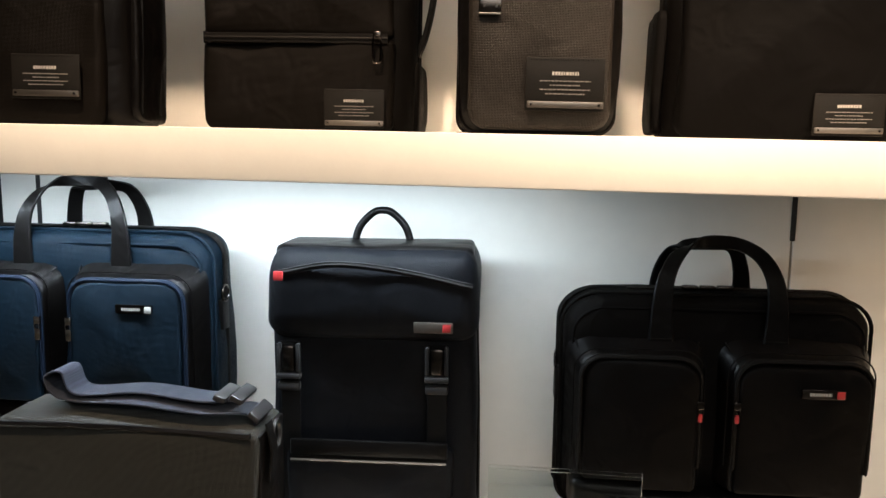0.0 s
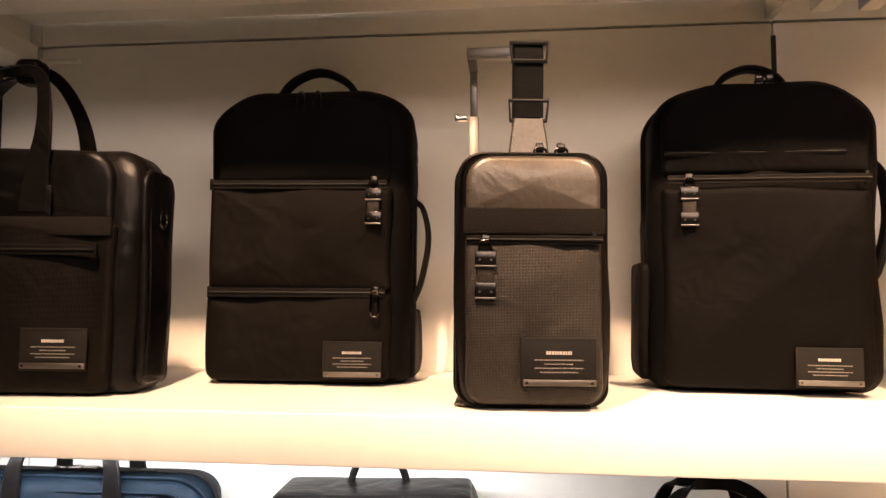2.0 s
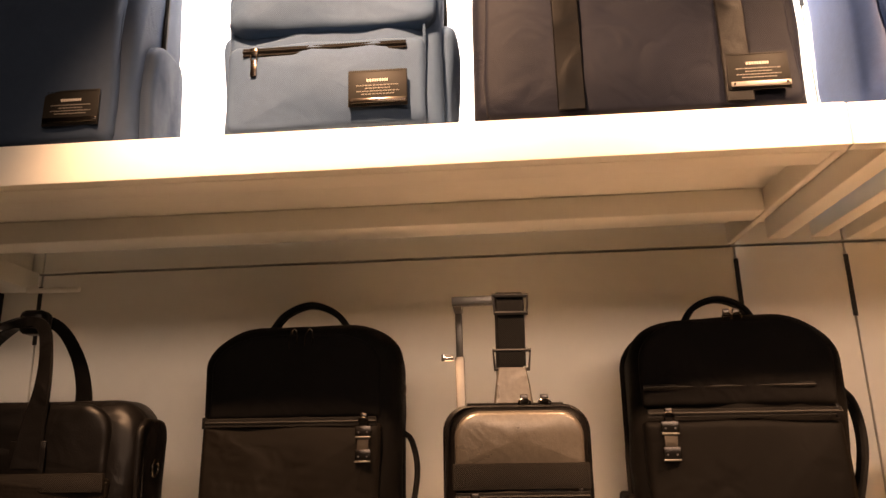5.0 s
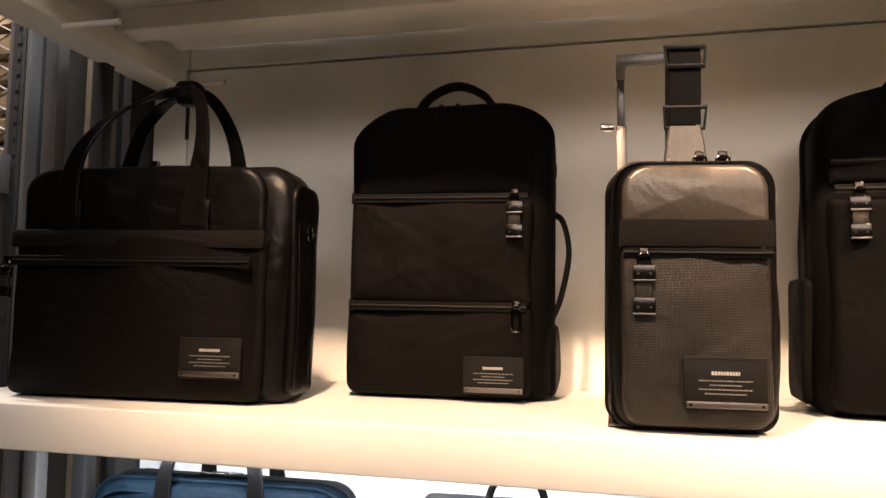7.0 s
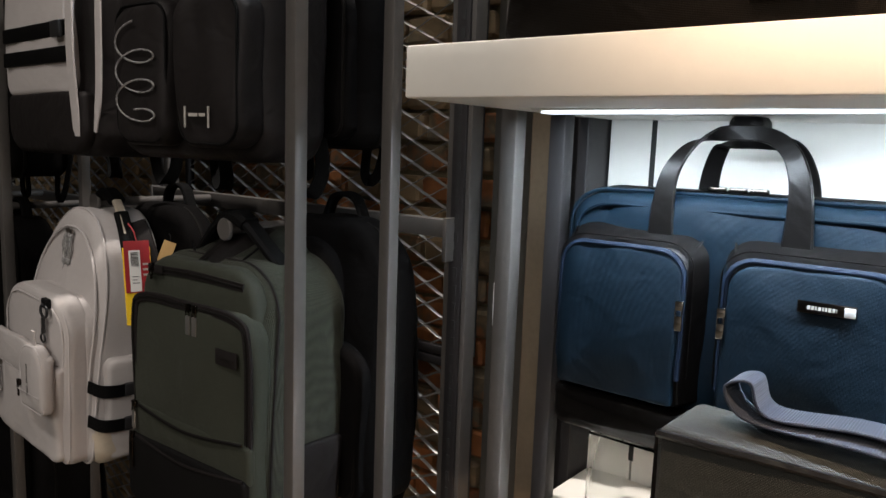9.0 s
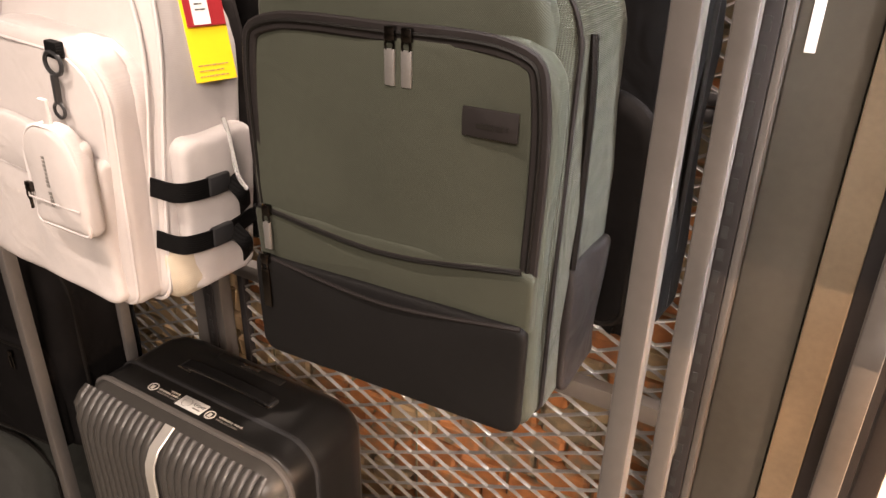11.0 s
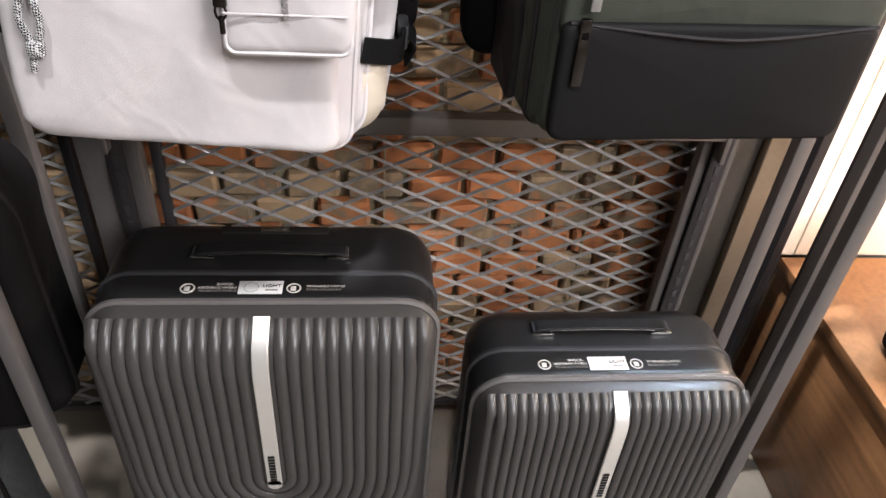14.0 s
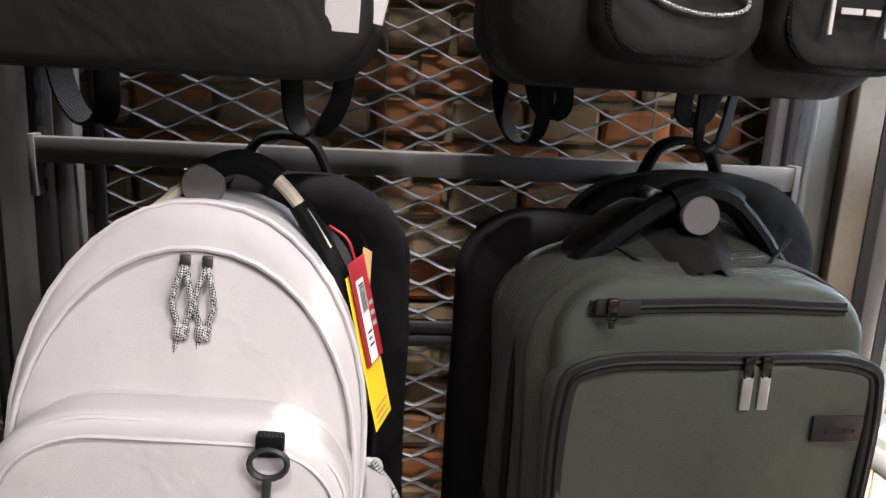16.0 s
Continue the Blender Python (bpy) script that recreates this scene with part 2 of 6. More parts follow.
ck = nt.nodes.new("ShaderNodeTexChecker")
ck.inputs["Scale"].default_value = 640
ck.inputs["Color1"].default_value, ck.inputs["Color2"].default_value = (0.012, 0.012, 0.013, 1), (0.42, 0.41, 0.40, 1)
sk = nt.nodes.new("ShaderNodeMapping")
sk.inputs["Rotation"].default_value = (0.5, 0.7, 0.4)
nt.links.new(co.outputs["Object"], sk.inputs["Vector"])
nt.links.new(sk.outputs[0], ck.inputs["Vector"])
nt.links.new(ck.outputs["Color"], nt.nodes["Principled BSDF"].inputs["Base Color"])
nt.nodes["Principled BSDF"].inputs["Roughness"].default_value = 0.75
M["cordbw"] = cordbw

glass = bpy.data.materials.new("clear_acrylic")
glass.use_nodes = True
gb = glass.node_tree.nodes["Principled BSDF"]
gb.inputs["Base Color"].default_value = (0.96, 0.98, 0.97, 1)
gb.inputs["Roughness"].default_value, gb.inputs["IOR"].default_value, gb.inputs["Transmission Weight"].default_value = 0.0, 1.07, 1.0
M["glass"] = glass

brick = bpy.data.materials.new("aged_brick")
brick.use_nodes = True
nt = brick.node_tree
bb = nt.nodes["Principled BSDF"]
bb.inputs["Roughness"].default_value = 0.85
oi = nt.nodes.new("ShaderNodeObjectInfo")
tc = nt.nodes.new("ShaderNodeTexCoord")
nz = nt.nodes.new("ShaderNodeTexNoise")
nz.inputs["Scale"].default_value, nz.inputs["Detail"].default_value = 22, 6
vm = nt.nodes.new("ShaderNodeVectorMath")
vm.operation = "ADD"
nt.links.new(tc.outputs["Object"], vm.inputs[0])
nt.links.new(oi.outputs["Location"], vm.inputs[1])
nt.links.new(vm.outputs[0], nz.inputs["Vector"])
am = nt.nodes.new("ShaderNodeMath")
am.operation = "MULTIPLY_ADD"
am.inputs[1].default_value = 0.55
nt.links.new(oi.outputs["Random"], am.inputs[0])
sc = nt.nodes.new("ShaderNodeMath")
sc.operation = "MULTIPLY"
sc.inputs[1].default_value = 0.75
nt.links.new(nz.outputs["Fac"], sc.inputs[0])
nt.links.new(sc.outputs[0], am.inputs[2])
rp = nt.nodes.new("ShaderNodeValToRGB")
el = rp.color_ramp.elements
el[0].position, el[0].color = 0.22, (0.085, 0.062, 0.045, 1)
el[1].position, el[1].color = 0.85, (0.36, 0.25, 0.14, 1)
for p, c in ((0.38, (0.26, 0.095, 0.034, 1)), (0.55, (0.41, 0.155, 0.052, 1)), (0.68, (0.17, 0.135, 0.088, 1))):
    e = el.new(p)
    e.color = c
nt.links.new(am.outputs[0], rp.inputs[0])
nt.links.new(rp.outputs[0], bb.inputs["Base Color"])
bmp = nt.nodes.new("ShaderNodeBump")
bmp.inputs["Strength"].default_value, bmp.inputs["Distance"].default_value = 0.5, 0.004
nt.links.new(nz.outputs["Fac"], bmp.inputs["Height"])
nt.links.new(bmp.outputs[0], bb.inputs["Normal"])
M["brick"] = brick

# ---- mesh helpers ----


def part(name, bm, material, parent=None, label="", smooth=True, at=None):
    me = bpy.data.meshes.new(name)
    bm.normal_update()
    bm.to_mesh(me)
    bm.free()
    me.materials.append(M[material] if isinstance(material, str) else material)
    for p in me.polygons:
        p.use_smooth = smooth
    if smooth:
        me.set_sharp_from_angle(angle=radians(42))
    ob = new(name, me)
    ob.parent = parent
    if at is not None:
        ob.matrix_local = at
    if label:
        ob["label"] = label
    return ob


def thing(name, label, category, m, group="", kind=""):
    ob = new(name)
    ob.empty_display_size = 0.05
    ob.matrix_world = m
    return tagged(ob, label, category, group, kind)


def bx(x0, x1, y0, y1, z0, z1, bev=0.002, bm=None):
    tmp = bmesh.new()
    bmesh.ops.create_cube(tmp, size=1)
    for v in tmp.verts:
        v.co = ((x0 + x1) / 2 + v.co.x * (x1 - x0), (y0 + y1) / 2 + v.co.y * (y1 - y0), (z0 + z1) / 2 + v.co.z * (z1 - z0))
    if bev:
        bmesh.ops.bevel(tmp, geom=tmp.edges[:], offset=bev, segments=2, affect="EDGES", profile=0.5)
    if bm is None:
        return tmp
    return merge(bm, tmp)


def merge(bm, other):
    me = bpy.data.meshes.new("tmp")
    other.to_mesh(me)
    other.free()
    bm.from_mesh(me)
    bpy.data.meshes.remove(me)
    return bm


def sweep(pts, ring, side=None, closed=False, bm=None, caps=True, scale=None):
    """Sweeps a closed ring of (a, b) offsets along points; a runs along side."""
    bm = bm or bmesh.new()
    pts = [Vector(p) for p in pts]
    n = len(pts)
    rows, prev = [], None
    for i, p in enumerate(pts):
        a = pts[i - 1] if (i or closed) else p
        b = pts[(i + 1) % n] if (i < n - 1 or closed) else p
        t = (b - a).normalized()
        if side is not None:
            s = Vector(side)
            s = (s - t * s.dot(t))
            s = s.normalized() if s.length > 1e-4 else (prev or Vector((1, 0, 0)))
        elif prev is None:
            s = t.cross(Vector((0, 0, 1)) if abs(t.z) < 0.9 else Vector((1, 0, 0))).normalized()
        else:
            s = (prev - t * prev.dot(t)).normalized()
        prev = s
        u = s.cross(t)
        k = scale(i / (n - 1)) if scale else 1
        rows.append([bm.verts.new(p + s * x * k + u * y * k) for x, y in ring])
    m = len(ring)
    for i in range(n if closed else n - 1):
        r0, r1 = rows[i], rows[(i + 1) % n]
        for j in range(m):
            bm.faces.new((r0[j], r0[(j + 1) % m], r1[(j + 1) % m], r1[j]))
    if caps and not closed:
        bm.faces.new(rows[0][::-1])
        bm.faces.new(rows[-1])
    bmesh.ops.recalc_face_normals(bm, faces=bm.faces[:])
    return bm


def disc(r, n=8, ry=None):
    return [(r * math.cos(2 * math.pi * i / n), (ry or r) * math.sin(2 * math.pi * i / n)) for i in range(n)]


def flat(w, th):
    a, b, c = w / 2, th / 2, min(w, th) * 0.3
    return [(-a, -b + c), (-a + c, -b), (a - c, -b), (a, -b + c), (a, b - c), (a - c, b), (-a + c, b), (-a, b - c)]


def tube(pts, r, n=8, closed=False, bm=None):
    return sweep(pts, disc(r, n), closed=closed, bm=bm)


def strap(pts, w, th, side=(1, 0, 0), bm=None, scale=None):
    return sweep(pts, flat(w, th), side=side, bm=bm, scale=scale)


def curve(pts, n=8):
    """A smooth line through points."""
    P = [Vector(p) for p in pts]
    P = [P[0] * 2 - P[1]] + P + [P[-1] * 2 - P[-2]]
    out = []
    for i in range(1, len(P) - 2):
        for k in range(n):
            t = k / n
            a, b, c, d = P[i - 1], P[i], P[i + 1], P[i + 2]
            out.append(0.5 * (2 * b + (c - a) * t + (2 * a - 5 * b + 4 * c - d) * t * t + (3 * b - a - 3 * c + d) * t ** 3))
    out.append(P[-2])
    return out


def outline(w, h, rt, rb, n=10, sub=5):
    """A closed ring of (x, z), base at z = 0, with rounded corners; rt, rb: radius, or (across, up)."""
    tx, tz = rt if isinstance(rt, tuple) else (rt, rt)
    qx, qz = rb if isinstance(rb, tuple) else (rb, rb)
    out = []
    corners = ((w / 2 - qx, qz, qx, qz, -90), (w / 2 - tx, h - tz, tx, tz, 0), (-w / 2 + tx, h - tz, tx, tz, 90), (-w / 2 + qx, qz, qx, qz, 180))
    for cx, cz, rx, rz, a0 in corners:
        arc = [(cx + rx * math.cos(radians(a0 + 90 * k / n)), cz + rz * math.sin(radians(a0 + 90 * k / n))) for k in range(n + 1)]
        if out:
            a, b = out[-1], arc[0]
            out += [(a[0] + (b[0] - a[0]) * k / sub, a[1] + (b[1] - a[1]) * k / sub) for k in range(1, sub)]
        out += arc
    a, b = out[-1], out[0]
    out += [(a[0] + (b[0] - a[0]) * k / sub, a[1] + (b[1] - a[1]) * k / sub) for k in range(1, sub)]
    clean = []
    for p in out:
        if not clean or (p[0] - clean[-1][0]) ** 2 + (p[1] - clean[-1][1]) ** 2 > 1e-9:
            clean.append(p)
    return clean


def soft(w, d, h, rt=0.04, rb=0.02, e=0.015, bulge=0.006, wr=0.002, seed=0.0, lean=0.0, back=None, wf=7.0, taper=0.0, squash=0.0):
    """A stuffed body: an outline with rounded edges, bulging faces and slight wrinkles. Front at y = -d/2."""
    ring = outline(w, h, rt, rb)
    eb = e if back is None else back
    bm = bmesh.new()
    rows = []
    layers = [(-d / 2, e, s) for s in (0.3, 0.55, 0.78, 0.92)]
    layers += [(-d / 2 + e * (1 - math.cos(a)), e * (1 - math.sin(a)), 1) for a in (0, 0.4, 0.8, 1.2, 1.57)]
    mid = 4
    layers += [(-d / 2 + e + (d - e - eb) * k / mid, 0, 1) for k in range(1, mid)]
    layers += [(d / 2 - eb * (1 - math.cos(a)), eb * (1 - math.sin(a)), 1) for a in (1.57, 1.2, 0.8, 0.4, 0)]
    layers += [(d / 2, eb, s) for s in (0.9, 0.6, 0.3)]

    def place(x, y, z):
        f = max(0.0, min(1.0, z / h))
        p = Vector((x * (1 - taper * f), y * (1 - squash * f) + lean * f * f, z))
        q = p * wf + Vector((seed, seed * 1.7, -seed))
        nv = Vector((noise.noise(q), noise.noise(q + Vector((9.1, 0, 0))), noise.noise(q + Vector((0, 7.3, 0)))))
        q2 = Vector((p.x * 3.4, p.y, p.z * 1.3)) * wf + Vector((seed * 2, 3, seed))
        k = 1.9 * wr * min(1, z / 0.02)
        return p + nv * k + Vector((0, noise.noise(q2), 0)) * k * 0.8

    for y, inset, s in layers:
        kx, kz = (1 - 2 * inset / w) * s, (1 - 2 * inset / h) * s
        off = (1 - s * s) * bulge * (-1 if y < 0 else 1) if s < 1 else 0
        rows.append([bm.verts.new(place(x * kx, y + off, (z - h / 2) * kz + h / 2)) for x, z in ring])
    for r0, r1 in zip(rows, rows[1:]):
        for j in range(len(ring)):
            k = (j + 1) % len(ring)
            bm.faces.new((r0[j], r0[k], r1[k], r1[j]))
    for row, y in ((rows[0], -d / 2 - bulge), (rows[-1], d / 2 + bulge)):
        c = bm.verts.new(place(0, y, h / 2))
        for j in range(len(ring)):
            bm.faces.new((row[j], row[(j + 1) % len(ring)], c))
    bmesh.ops.recalc_face_normals(bm, faces=bm.faces[:])
    return bm


def piping(w, h, rt, rb, y, r=0.003, lean=0.0, inset=0.0, z0=0.0):
    pts = []
    for x, z in outline(w, h, rt, rb):
        x, z = x * (1 - 2 * inset / w), (z - h / 2) * (1 - 2 * inset / h) + h / 2
        f = max(0, min(1, z / h))
        pts.append((x, y + lean * f * f, z + z0))
    return tube(pts, r, 6, closed=True)


def zipper(parent, pts, w=0.011, tape="zip", side=(0, 0, 1), teeth="coil", name="zip"):
    z = part(name, strap(pts, w, 0.0022, side), tape, parent)
    line = [Vector(p) + Vector((0, -0.0016, 0)) for p in pts]
    part("zip_teeth", sweep(line, disc(0.0019, 6), bm=None), teeth, z)
    return z


def puller(parent, x, y, z, length=0.03, w=0.010, mat_body="gun", tab=None, drop=0.0):
    """A slider with a hanging pull."""
    bm = bx(x - 0.005, x + 0.005, y - 0.006, y, z - 0.006, z + 0.006, 0.0015)
    s = part("zip_slider", bm, mat_body, parent)
    ring = [(x + 0.004 * math.cos(a), y - 0.005, z - 0.009 + 0.006 * math.sin(a)) for a in [k * math.pi / 5 for k in range(10)]]
    part("pull_ring", tube(ring, 0.0011, 5, closed=True), mat_body, s)
    part("pull_tab", bx(x - w / 2, x + w / 2, y - 0.006, y - 0.003, z - 0.014 - length, z - 0.012, 0.001), tab or mat_body, s)
    return s


def loop_pull(parent, x, y, z, length=0.026, w=0.009):
    s = part("zip_slider", bx(x - 0.005, x + 0.005, y - 0.006, y, z - 0.005, z + 0.006, 0.0015), "gun", parent)
    pts = [(x + a * w / 2, y - 0.005, z + b) for a, b in ((-0.5, 0), (-1, -length * 0.25), (-1, -length * 0.8), (-0.6, -length), (0.6, -length), (1, -length * 0.8), (1, -length * 0.25), (0.5, 0))]
    part("pull_ring", tube(pts, 0.0015, 6, closed=True), "gun", s)
    return s


def lock_pull(parent, x, y, z, k=1.0):
    """A slider with a two-plate metal and leather pull."""
    s = loop_pull(parent, x, y, z, 0.014 * k, 0.012 * k)
    w = 0.0112 * k
    for z0, z1 in ((0.029, 0.012), (0.063, 0.045)):
        p = part("metal_plate", bx(x - w, x + w, y - 0.008, y - 0.004, z - z0 * k, z - z1 * k, 0.0008), "gun", s)
        part("plate_edge", bx(x - w, x + w, y - 0.0095, y - 0.0082, z - z0 * k, z - (z0 - 0.0022) * k, 0.0004), "brushed", p)
        for q in (-0.55, 0.55):
            part("rivet", sweep([(x + q * w, y - 0.0095, z - (z0 - 0.008) * k), (x + q * w, y - 0.0078, z - (z0 - 0.008) * k)], disc(0.0014 * k, 6)), "chrome", p)
    part("fabric_tab", bx(x - w * 0.75, x + w * 0.75, y - 0.007, y - 0.004, z - 0.0455 * k, z - 0.028 * k, 0.0008), "greytwill", s)
    return s


def bars(parent, x, y, z, rows, material="ink", th=0.0006, letters=False):
    """Rows of small print: (dz, from, to, height)."""
    for dz, a, b, hh in rows:
        bm = bmesh.new()
        at, r = a, random.Random(int(1000 * (dz + a + 2)))
        while at < b - 1e-4:
            wd = min(b - at, hh * (r.uniform(0.45, 0.75) if letters else r.uniform(1.2, 4.2)))
            bx(x + at, x + at + wd, y - th, y, z + dz - hh / 2, z + dz + hh / 2, 0, bm)
            at += wd + hh * (0.25 if letters else 0.7)
        part("print_line", bm, material, parent, smooth=False)


def patch(parent, x, y, z, w=0.083, h=0.052, metal="brushed", m=None):
    """A stitched leather patch with small print and a metal foot rail; x, z at its lower left."""
    p = part("leather_patch", bx(x, x + w, y - 0.0025, y, z, z + h, 0.001), "patch", parent, "black leather patch with small print")
    part("metal_rail", bx(x + 0.002, x + w - 0.001, y - 0.0055, y - 0.0026, z + 0.003, z + 0.010, 0.001), metal, p, "polished metal rail")
    for k in (0.006, w - 0.006):
        part("rivet", sweep([(x + k, y - 0.0066, z + 0.0065), (x + k, y - 0.0052, z + 0.0065)], disc(0.0014, 6)), "gun", p)
    c = x + w / 2
    bars(p, c, y - 0.0026, z, ((h * 0.70, -0.014, 0.014, 0.0036),), letters=True)
    bars(p, c, y - 0.0026, z, ((h * 0.56, -0.027, 0.027, 0.0012), (h * 0.48, -0.016, 0.016, 0.0012), (h * 0.40, -0.027, 0.027, 0.0012), (h * 0.32, -0.021, 0.021, 0.0012)), "greyink")
    st = bmesh.new()
    for i in range(14):
        a = x + 0.004 + i * (w - 0.008) / 14
        bx(a, a + 0.003, y - 0.0030, y - 0.0024, z + h - 0.003, z + h - 0.0022, 0, st)
    part("stitching", st, "zip", p, smooth=False)
    return p


def words(parent, text, size, m, material="ink", align="CENTER"):
    cu = bpy.data.curves.new("words", "FONT")
    cu.body, cu.size, cu.align_x, cu.align_y, cu.extrude = text, size, align, "CENTER", 0.0002
    tmp = bpy.data.objects.new("words", cu)
    me = bpy.data.meshes.new_from_object(tmp)
    bpy.data.objects.remove(tmp)
    me.materials.append(M[material])
    ob = new("print_line", me)
    ob.parent = parent
    ob.matrix_local = m
    return ob


def dring(parent, x, y, z, r=0.011):
    pts = [(x, y + r * math.cos(a), z + r * math.sin(a)) for a in [k * math.pi / 8 for k in range(16)]]
    return part("d_ring", tube(pts, 0.0018, 6, closed=True), "gun", parent)

# ---- setting ----


def setting(name, bm, material, label, smooth=False, category=""):
    return tagged(part(name, bm, material, None, smooth=smooth), label, category or name.split("_")[0], kind="structure")


setting("floor", bx(-7, 6, -6, 1.6, -0.1, 0.0, 0), "floor", "brownish grey shop floor, worn smooth")
setting("ceiling", bx(-7, 6, -6, 1.6, 3.2, 3.3, 0), "ceil", "dark plain shop ceiling")
setting("wall_south", bx(-7, 6, -6.1, -6, 0, 3.2, 0), "wall", "plain shop wall")
setting("wall_west", bx(-7.1, -7, -6, 1.6, 0, 3.2, 0), "wall", "plain shop wall")
setting("wall_east", bx(6, 6.1, -6, 1.6, 0, 3.2, 0), "wall", "plain shop wall")
setting("wall_north", bx(-0.955, 6, 1.30, 1.42, 0, 3.2, 0), "wall", "plain wall behind the white shelving")
wall_brick = setting("wall_brick", bx(-7, -0.955, 1.325, 1.45, 0, 3.2, 0), "mortar", "old brick wall behind steel mesh", category="wall")

# white back panels with slotted seams
PX = (-0.955, -0.881, 0.405, 0.595, 1.88, 3.2)
panels = thing("back_panel", "white painted back panels with dark slotted seams", "panel", pose(0, 0, 0), kind="structure")
for k, (a, b) in enumerate(zip(PX, PX[1:])):
    for z0, z1 in ((0.413, 2.222), (2.226, 3.15)):
        part("panel", bx(a + 0.0015, b - 0.0015, 1.255, 1.298, z0, z1, 0.0015), "panel", panels, smooth=False)
for x in PX[1:5]:
    for z in (1.06, 1.49, 2.09, 2.7):
        part("slot", bx(x - 0.004, x + 0.004, 1.2535, 1.2545, z, z + 0.11, 0), "slot", panels, smooth=False)
part("edge", bx(-0.975, -0.956, 1.19, 1.298, 0.0, 3.15, 0.002), "darksteel", panels, smooth=False)


def shelf(z, x0, x1, label, beams, tip=0.0):
    s = thing("shelf", label, "shelf", pose((x0 + x1) / 2, 1.03, z, 0, tip, 0), "white wall shelves")
    a, b = x0 - (x0 + x1) / 2, x1 - (x0 + x1) / 2
    part("board", bx(a + 0.003, b - 0.003, -0.207, 0.222, -0.018, -0.0015, 0.001), "paint", s, smooth=False)
    part("front_lip", bx(a, b, -0.230, -0.208, -0.056, 0, 0.0025), "paint", s)
    ew = 0.012 if beams else 0.03
    for e0, e1 in ((a, a + 0.03), (b - ew, b)):
        part("end_rail", bx(e0, e1, -0.2075, 0.222, -0.056, -0.0185, 0.002), "paint", s)
    if beams:
        part("front_rail", bx(a + 0.031, b - ew - 0.001, -0.2075, -0.164, -0.056, -0.0185, 0.002), "paint", s)
        part("beam", bx(a + 0.031, b - ew - 0.001, 0.026, 0.082, -0.056, -0.0185, 0.003), "paint", s)
    else:
        part("underside", bx(a + 0.031, b - 0.031, -0.207, -0.068, -0.056, -0.040, 0.001), "paint", s, smooth=False)
        part("underside", bx(a + 0.031, b - 0.031, -0.024, 0.222, -0.056, -0.040, 0.001), "paint", s, smooth=False)
    return s


shelf(1.645, -0.972, 0.42, "thick white painted shelf at chest height", False, 0.7)
shelf(1.632, 0.426, 1.9, "thick white painted shelf carrying a tan bag", False)
shelf(2.283, -0.93, 0.405, "white shelf with beams showing on its underside", True)
shelf(2.283, 0.60, 1.9, "white shelf with beams showing on its underside", True)
shelf(1.03, -0.955, 1.9, "white lower shelf under the lit compartment", False)
bridge = thing("shelf_bridge", "white narrow shelf joint with a cool light strip", "shelf", pose(0.5, 1.03, 2.283))
part("board", bx(-0.092, 0.097, -0.207, 0.222, -0.018, -0.002, 0.001), "paint", bridge, smooth=False)
part("front_lip", bx(-0.094, 0.099, -0.230, -0.208, -0.056, -0.001, 0.002), "paint", bridge)
for x0, x1 in ((-0.045, -0.012), (0.03, 0.06)):
    part("beam", bx(x0, x1, -0.2, 0.2, -0.056, -0.019, 0.002), "paint", bridge)
part("light_strip", bx(-0.008, 0.024, -0.2, 0.2, -0.03, -0.022, 0.001), "strip", bridge, "cool white light strip")
# rod ends and side frame of the upper shelf
frame_l = thing("shelf_side_frame", "white side frame under the upper shelf with thin rods", "bracket", pose(-0.91, 1.03, 2.19))
part("rail", bx(-0.045, 0.025, -0.22, 0.222, 0.0, 0.036, 0.002), "paint", frame_l)
part("rod", tube([(0.026, -0.1, -0.005), (0.12, -0.1, -0.005)], 0.005, 8), "paint", frame_l)
part("rod", tube([(0.026, 0.19, -0.005), (0.125, 0.19, -0.005)], 0.005, 8), "paint", frame_l)
led = thing("led_strip_light", "glowing cool white light strip under the shelf", "light", pose(-0.48, 0.985, 1.594))
part("housing", bx(-0.43, 0.43, -0.014, 0.014, 0, 0.034, 0.001), "paint", led)
part("diffuser", bx(-0.425, 0.425, -0.013, 0.013, -0.0035, -0.0005, 0.001), "led", led)

plinth = thing("wooden_plinth", "brown wooden plinth under the white shelving", "plinth", pose(0.5, 0.9, 0))
part("top_board", bx(-1.410, 1.4, -0.32, 0.35, 0.382, 0.412, 0.003), "wood", plinth)
part("carcass", bx(-1.405, 1.4, -0.31, 0.35, 0.0, 0.381, 0.003), "wood", plinth)

# ---- grey steel display bay ----


def post(x, y, z1=3.15, s=0.034, material="steel", label="grey painted square steel post of the display bay"):
    t = thing("steel_post", label, "post", pose(x, y, 0), "steel posts")
    part("tube", bx(-s / 2, s / 2, -s / 2, s / 2, 0, z1, 0.003), material, t)
    part("foot", bx(-s, s, -s, s, 0, 0.006, 0.001), material, t)
    return t


for x, y in ((-1.169, 0.809), (-1.160, 0.976), (-2.15, 0.809), (-2.145, 0.976)):
    post(x, y, s=0.0215)
post(-0.994, 1.046, s=0.026)
post(-0.952, 1.105, s=0.026, material="darksteel", label="dark steel post beside the white shelving")


